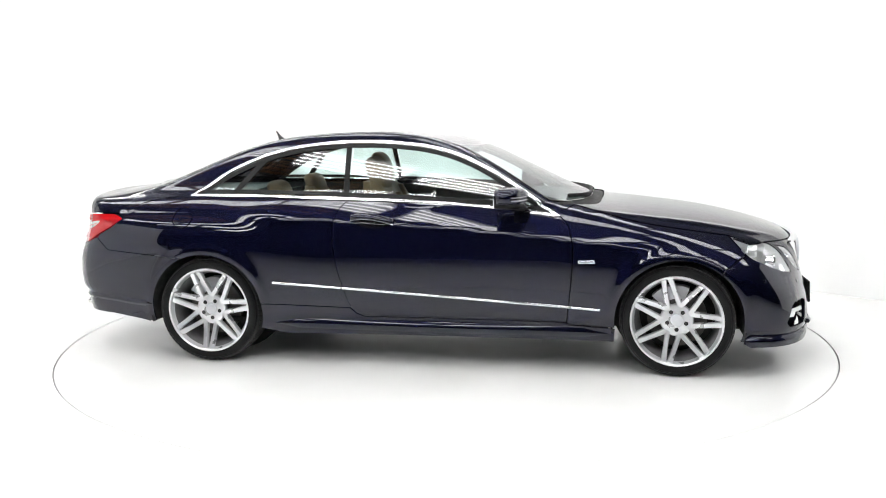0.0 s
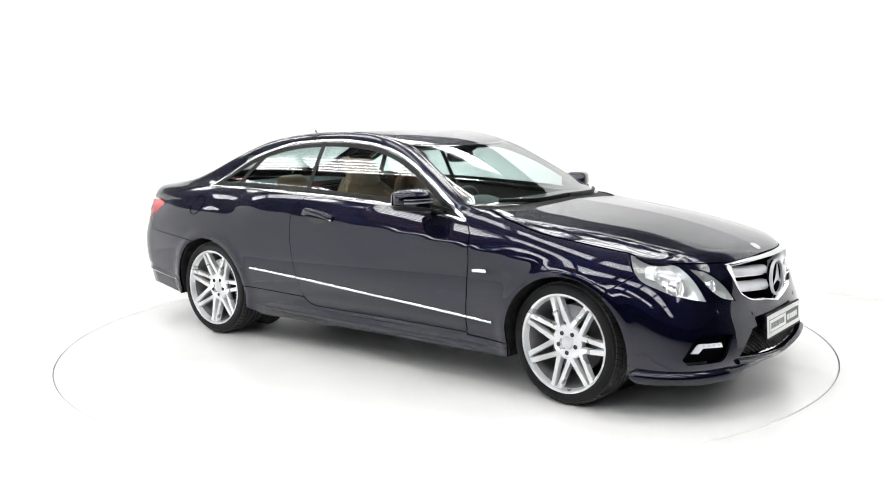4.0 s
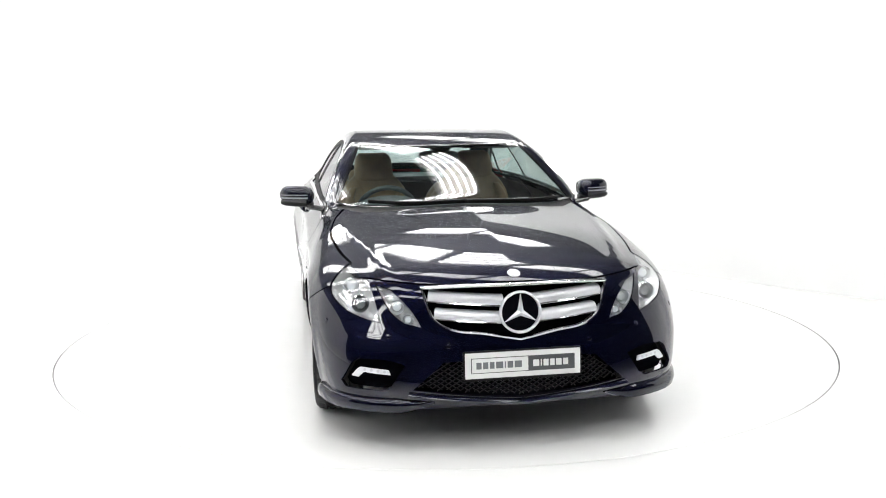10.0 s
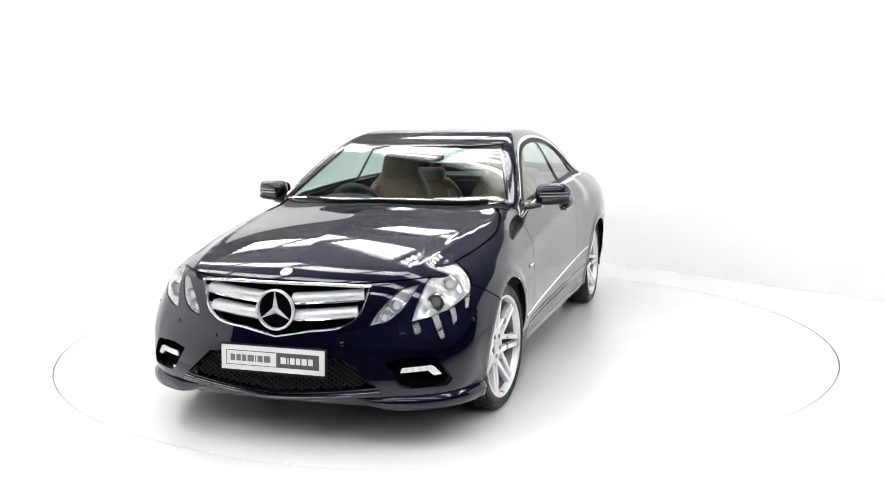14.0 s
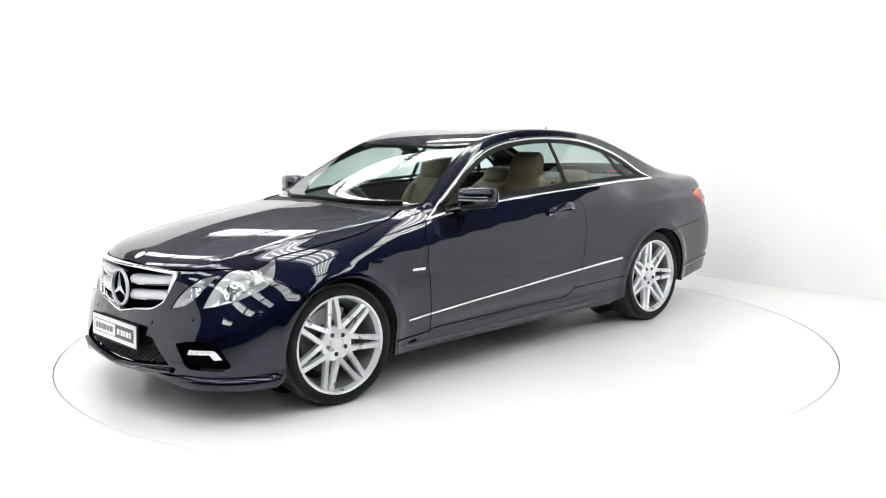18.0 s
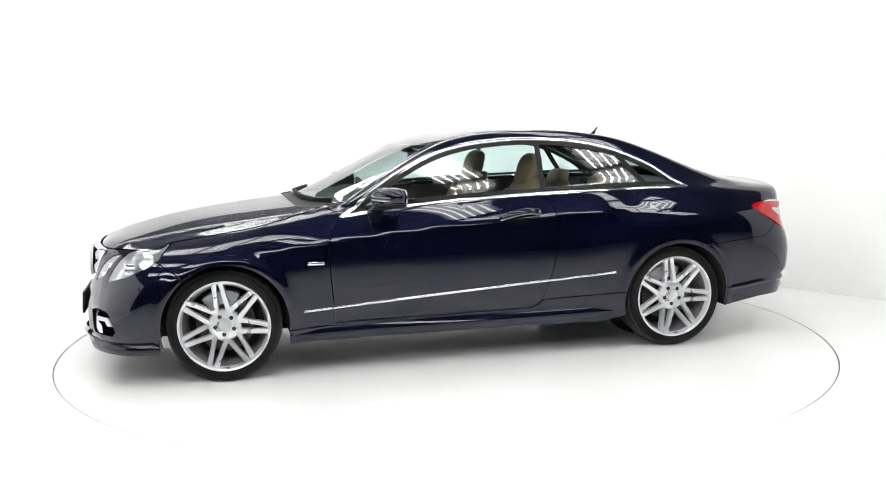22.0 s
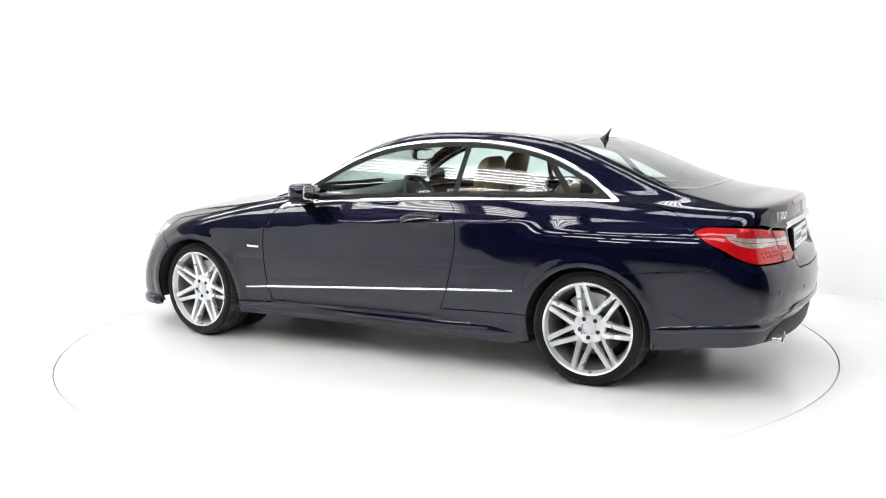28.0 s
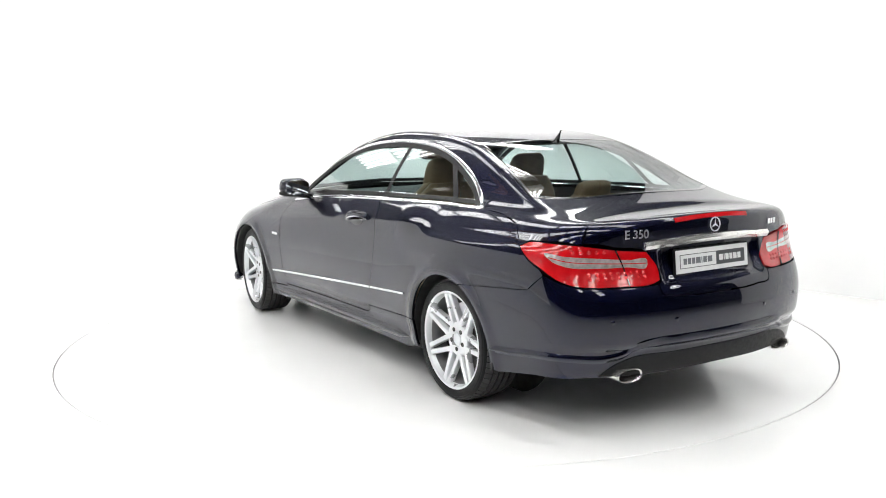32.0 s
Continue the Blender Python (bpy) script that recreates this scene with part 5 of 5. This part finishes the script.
    hi = LID.put(LID.uv(REAR.put(smooth_path([(0.245, 0.978), (0.12, 0.986), (0.0, 0.988), (-0.12, 0.986), (-0.245, 0.978)], 0.03))))
    sweep("high_brake_lamp", hi, gradient(hi, solid), [(-0.012, -0.01), (-0.011, 0.0008), (0.0, 0.0015), (0.011, 0.0008), (0.012, -0.01)], RED, car, "slim red high-level brake lamp")
    P = REAR.put([(0.0, 0.785)])[0]
    number_plate("rear_plate", frame_on((P[0] - 0.012, 0.0, 0.783), (-1, 0, 0.10)), 0.490, 0.108, car, "white and grey dealer plate in a black holder")
    # diffuser and exhausts
    dif = TAIL.put(smooth_path(TAIL.uv(np.array([[-2.22, 0.62, 0.296], [-2.28, 0.575, 0.345], [-2.31, 0.485, 0.376], [-2.36, 0.3, 0.380], [-2.38, 0.0, 0.382], [-2.36, -0.3, 0.380], [-2.31, -0.485, 0.376], [-2.28, -0.575, 0.345], [-2.22, -0.62, 0.296], [-2.34, -0.35, 0.290], [-2.36, 0.0, 0.294], [-2.34, 0.35, 0.290]])), 0.02, True, (0, 8)))
    skin("diffuser", TAIL, dif, BLACK, car, lift=0.005, inset=0.0, depth=0.012, label="black rear diffuser panel")
    # the ridge round the lower bumper, rising over the diffuser
    half = [[-1.735, 0.88, 0.352], [-1.85, 0.86, 0.358], [-2.04, 0.835, 0.380], [-2.18, 0.765, 0.384], [-2.27, 0.617, 0.377], [-2.297, 0.546, 0.390], [-2.335, 0.48, 0.423], [-2.36, 0.38, 0.436], [-2.39, 0.2, 0.438], [-2.395, 0.0, 0.439]]
    full = np.array(half + [[a, -b, c] for a, b, c in half[:-1][::-1]])
    ridge = TAIL.put(smooth_path(TAIL.uv(full), 0.02))
    sweep("bumper_ridge", ridge, gradient(ridge, solid), [(0.030, -0.006), (0.016, 0.003), (0.006, 0.0075), (0.0, 0.009), (-0.005, 0.0075), (-0.028, -0.006)], PAINT, car, "raised dark blue edge over the lower bumper", taper=ends(len(ridge)))
    for sy in (1, -1):
        out = super_loop(0.072, 0.031, 28, 2.4)
        inn = super_loop(0.065, 0.025, 28, 2.4)
        rows = [[Vector((x, sy * (0.517 + a * k), 0.296 + b * k)) for a, b in loop] for x, loop, k in ((-2.06, out, 0.92), (-2.322, out, 1.0), (-2.333, out, 0.985), (-2.328, inn, 1.0), (-2.20, inn, 0.95))]
        tip = part("exhaust_tip", from_bm("exhaust_tip", loft(rows, True, False), POLISHED, auto=28), car, "oval chrome exhaust tip")
        part("exhaust_core", from_bm("exhaust_core", loft([[Vector((x, sy * (0.517 + a * 0.97), 0.296 + b * 0.97)) for a, b in inn] for x in (-2.235, -2.23)]), UNDER), tip, "dark disc closing the exhaust bore")
    for u, v in ((0.30, 0.54), (0.62, 0.55)):
        button("parking_sensor", REAR, u, v, 0.011, PAINT, car, 0.002, mirror=True)


# ---- cabin ----
def padded(name, sections, mat, parent, label=""):
    return part(name, from_bm(name, loft(sections), mat, auto=70), parent, label)


def build_seat(car, x, y, rear=False):
    """A seat whose backrest narrows from the shoulders into a broad headrest."""
    seat = new("rear_seat" if rear else "front_seat")
    seat.parent = car
    seat["label"] = "tan leather rear seat" if rear else "tan leather front seat with a broad headrest"
    w, top, lean = (0.30, 0.985, 0.40) if rear else (0.25, 1.075, 0.34)
    wide = Curve((0.0, 0.92), (0.3, 1.0), (0.6, 0.99), (0.8, 0.90), (0.92, 0.70), (1.0, 0.50))
    thick = Curve((0.0, 0.085), (0.4, 0.075), (0.8, 0.062), (1.0, 0.045))

    def at(z, a, b, dx=0.0):
        # the upper back bows gently forward
        return Vector((x + dx - (z - 0.42) * lean + 0.05 * max(0.0, z - 0.85) + a, y + b, z))

    s = []
    for t in np.linspace(0, 1, 16):
        z = 0.42 + (top - 0.42) * t
        s.append([at(z, a - 0.012 * math.cos(b / w * math.pi) * (t < 0.9), b) for a, b in super_loop(float(thick(t)), w * float(wide(t)), 28, 3.0)])
    padded("backrest", s, LEATHER, seat)
    if not rear:
        s = []
        for t in np.linspace(0, 1, 14):
            z = 0.40 + (top - 0.41) * t
            s.append([at(z, a, b, -0.05) for a, b in super_loop(0.75 * float(thick(t)), 1.01 * w * float(wide(t)), 24, 3.0)])
        padded("back_shell", s, LEATHER, seat, "tan back shell")
    for sy in (-1, 1):
        s = []
        for t in np.linspace(0.04, 0.86, 12):
            z = 0.42 + (top - 0.42) * t
            k = math.sin(math.pi * min(1.0, (t + 0.12) / 1.05)) ** 0.5
            s.append([at(z, a, b + sy * (w * float(wide(t)) - 0.058), 0.058) for a, b in super_loop(0.052 * k, 0.05 * k, 14, 2.4)])
        padded("side_bolster", s, LEATHER, seat)
    hz, hh, hw = (1.005, 0.062, 0.125) if rear else (1.112, 0.102, 0.132)
    s = []
    for t in np.linspace(-1, 1, 13):
        k = (1 - abs(t) ** 3.5) ** 0.45 if abs(t) < 1 else 0.25
        s.append([at(hz + hh * t, a, b, 0.012) for a, b in super_loop(max(0.018, 0.058 * k), hw * (0.62 + 0.38 * k) * (1.0 - 0.06 * t), 24, 2.8)])
    padded("headrest", s, LEATHER, seat, "tan padded headrest")
    if not rear:
        for dy in (-0.055, 0.055):
            bm = lathe([(0.0, -0.07), (0.007, -0.07), (0.007, 0.07), (0.0, 0.07)], 10, "Z")
            bmesh.ops.translate(bm, vec=at(1.05, -0.012, dy), verts=bm.verts)
            part("headrest_post", from_bm("headrest_post", bm, CHROME), seat, "chrome headrest post")
    s = []
    for t in np.linspace(0, 1, 10):
        k = 1 - 0.45 * max(0, t - 0.75) ** 2 / 0.0625
        s.append([Vector((x - 0.02 + 0.50 * t, y + b, 0.40 + 0.05 * t + a * k)) for a, b in super_loop(0.085, w, 24, 3.2)])
    padded("cushion", s, LEATHER, seat)
    return seat


def build_cabin(car):
    inner = lambda d: (lambda a, b, c: solid(a, b, c) + d)
    # door cards and rear side trim
    for d, pts, nm, mat, lab in ((0.055, [(0.70, 0.40), (0.66, 0.905), (0.3, 0.93), (-0.1, 0.955), (-0.50, 0.972), (-0.53, 0.40)], "door_card", DARK_TRIM, "dark door trim"), (0.06, [(-0.54, 0.40), (-0.54, 0.975), (-1.0, 0.985), (-1.40, 0.985), (-1.40, 0.70), (-1.02, 0.66), (-0.95, 0.40)], "rear_side_trim", DARK_TRIM, "dark rear side trim")):
        v = View((0, 1, 0), (1, 0, 0), (0, 0, 1), 1.3, 0.05, inner(d))
        skin(nm, v, v.put(pts), mat, car, mirror=True, inset=0.0, depth=0.0, step=0.05, label=lab)
    for sy in (1, -1):
        s = [[Vector((x, sy * (0.765 + a), 0.70 + b)) for a, b in super_loop(0.05, 0.03, 12, 3)] for x in (0.35, 0.30, -0.25, -0.30)]
        padded("armrest", s, LEATHER, car, "tan door armrest")
    v = View((0, 0, 1), (1, 0, 0), (0, 1, 0), 1.6, 0.3, inner(0.035))
    skin("headlining", v, v.put([(0.08, 0.47), (0.15, 0.2), (0.15, -0.2), (0.08, -0.47), (-0.5, -0.49), (-1.1, -0.46), (-1.1, 0.46), (-0.5, 0.49)]), HEADLINING, car, inset=0.0, depth=0.0, step=0.06, label="dark headlining")
    # floor, tunnel, bulkheads, shelf
    part("cabin_floor", from_bm("cabin_floor", box(2.3, 1.5, 0.03, -0.25, 0, 0.245), CARPET), car, "dark carpet")
    s = [[Vector((x, a, z + b)) for a, b in super_loop(0.115, h, 16, 4)] for x, z, h in ((0.55, 0.55, 0.16), (0.3, 0.50, 0.15), (-0.2, 0.47, 0.17), (-0.55, 0.45, 0.18))]
    padded("centre_console", s, DARK_TRIM, car, "dark centre console")
    part("parcel_shelf", from_bm("parcel_shelf", box(0.55, 1.16, 0.03, -1.62, 0, 0.972), DARK_TRIM), car, "dark parcel shelf")
    part("rear_bulkhead", from_bm("rear_bulkhead", box(0.05, 1.45, 0.70, -1.30, 0, 0.60), CARPET), car)
    part("front_bulkhead", from_bm("front_bulkhead", box(0.05, 1.45, 0.66, 0.78, 0, 0.58), CARPET), car)
    # dashboard
    prof = [(0.90, 0.925), (0.75, 0.945), (0.55, 0.952), (0.46, 0.942), (0.43, 0.90), (0.45, 0.82), (0.42, 0.74), (0.46, 0.62), (0.60, 0.56), (0.85, 0.60)]
    s = []
    for y in np.linspace(-0.70, 0.70, 21):
        hood = 0.045 * math.exp(-((y + 0.37) / 0.16) ** 4)
        pull = 0.10 * (abs(y) / 0.7) ** 3
        s.append([Vector((x - pull * (1 if x > 0.7 else 0.3) - (hood * 0.9 if 0.4 < x < 0.6 and z > 0.8 else 0), y, z + (hood if 0.4 < x < 0.6 and z > 0.88 else 0))) for x, z in prof])
    padded("dashboard", s, DASH, car, "dark grey dashboard with an instrument hood")
    wheel = new("steering_wheel")
    wheel.parent = car
    wheel["label"] = "black leather steering wheel"
    wheel.matrix_basis = pose(0.335, -0.37, 0.875, 0, -62, 0)
    tor = lathe([(0.182 + 0.0155 * math.cos(a), 0.0155 * math.sin(a)) for a in np.linspace(0, 2 * math.pi, 12, endpoint=False)], 48, "Z", True)
    part("wheel_rim", from_bm("wheel_rim", tor, DARK_TRIM), wheel)
    part("wheel_boss", from_bm("wheel_boss", lathe([(0.0, 0.03), (0.05, 0.028), (0.075, 0.01), (0.07, -0.03)], 28, "Z"), DARK_TRIM), wheel)
    for a in (90, 270, 180):
        bm = box(0.12, 0.035, 0.016, 0.115, 0, 0)
        bmesh.ops.rotate(bm, cent=(0, 0, 0), matrix=Matrix.Rotation(radians(a), 3, "Z"), verts=bm.verts)
        part("wheel_spoke", from_bm("wheel_spoke", bm, SATIN, bevel=0.004), wheel)
    # rear-view mirror and its foot with sensor box
    s = [[Vector((0.10 + a, y, 1.205 + b)) for a, b in super_loop(0.014, 0.038 * (1 - 0.4 * abs(y / 0.125) ** 6), 14, 3)] for y in np.linspace(-0.125, 0.125, 11)]
    rvm = padded("inner_mirror", s, DARK_TRIM, car, "dark rear-view mirror")
    s = [[Vector((0.17 - 0.05 * t + a, b, 1.262 - 0.035 * t)) for a, b in super_loop(0.045, 0.075 - 0.035 * t, 14, 3)] for t in (0, 0.5, 1)]
    padded("mirror_foot", s, BLACK, rvm)
    bm = loft([[Vector((0.084 + dx, a, 1.205 + b)) for a, b in super_loop(0.115, 0.030, 20, 4)] for dx in (0.0, 0.003)])
    part("mirror_face", from_bm("mirror_face", bm, CHROME), rvm, "mirror glass")
    for y in (0.37, -0.37):
        build_seat(car, -0.215 if y < 0 else -0.365, y)
        build_seat(car, -0.86, y, True)
    for sy in (1, -1):
        # sun visors and inner pillar trims
        s = [[Vector((x, sy * (0.33 + a), z + b)) for a, b in super_loop(0.19, 0.008, 14, 5)] for x, z in ((0.13, 1.262), (-0.02, 1.295))]
        padded("sun_visor", s, HEADLINING, car, "grey sun visor")


def build_underside(car):
    part("floor_pan", from_bm("floor_pan", box(2.0, 1.56, 0.05, 0, 0, 0.205), UNDER), car, "dark underbody")
    part("front_undertray", from_bm("front_undertray", box(1.15, 0.92, 0.04, 1.45, 0, 0.215), UNDER), car)
    part("rear_undertray", from_bm("rear_undertray", box(1.25, 0.92, 0.05, -1.60, 0, 0.27), UNDER), car)
    part("engine_block", from_bm("engine_block", box(1.0, 0.9, 0.42, 1.45, 0, 0.46), UNDER), car)
    part("boot_floor", from_bm("boot_floor", box(0.95, 0.9, 0.05, -1.80, 0, 0.45), UNDER), car)
    for sx in (1, -1):
        bm = lathe([(0.03, -0.70), (0.03, 0.70)], 12)
        bmesh.ops.translate(bm, vec=(sx * AXLE, 0, HUB_Z), verts=bm.verts)
        part("axle", from_bm("axle", bm, UNDER), car)


def build_car():
    car = new("car")
    tagged(car, "dark blue two-door coupe with chrome trim, on a white turntable", "car")
    o = build_body(car)
    build_wheels(car)
    build_nose(car, o)
    build_flanks(car)
    build_tail(car, o)
    build_cabin(car)
    build_underside(car)
    return car


build_studio()
build_lights()
TABLE = build_table()
CAR = build_car()


def motions():
    rows_t, rows_c = [], []
    for k in range(33):
        a = heading(k)
        turn = Matrix.Rotation(a, 4, "Z")
        rows_t.append((k, turn))
        rows_c.append((k, turn @ Matrix.Translation((0.08828, -0.06481, 0.0))))
    walk(TABLE, rows_t)
    walk(CAR, rows_c)


motions()
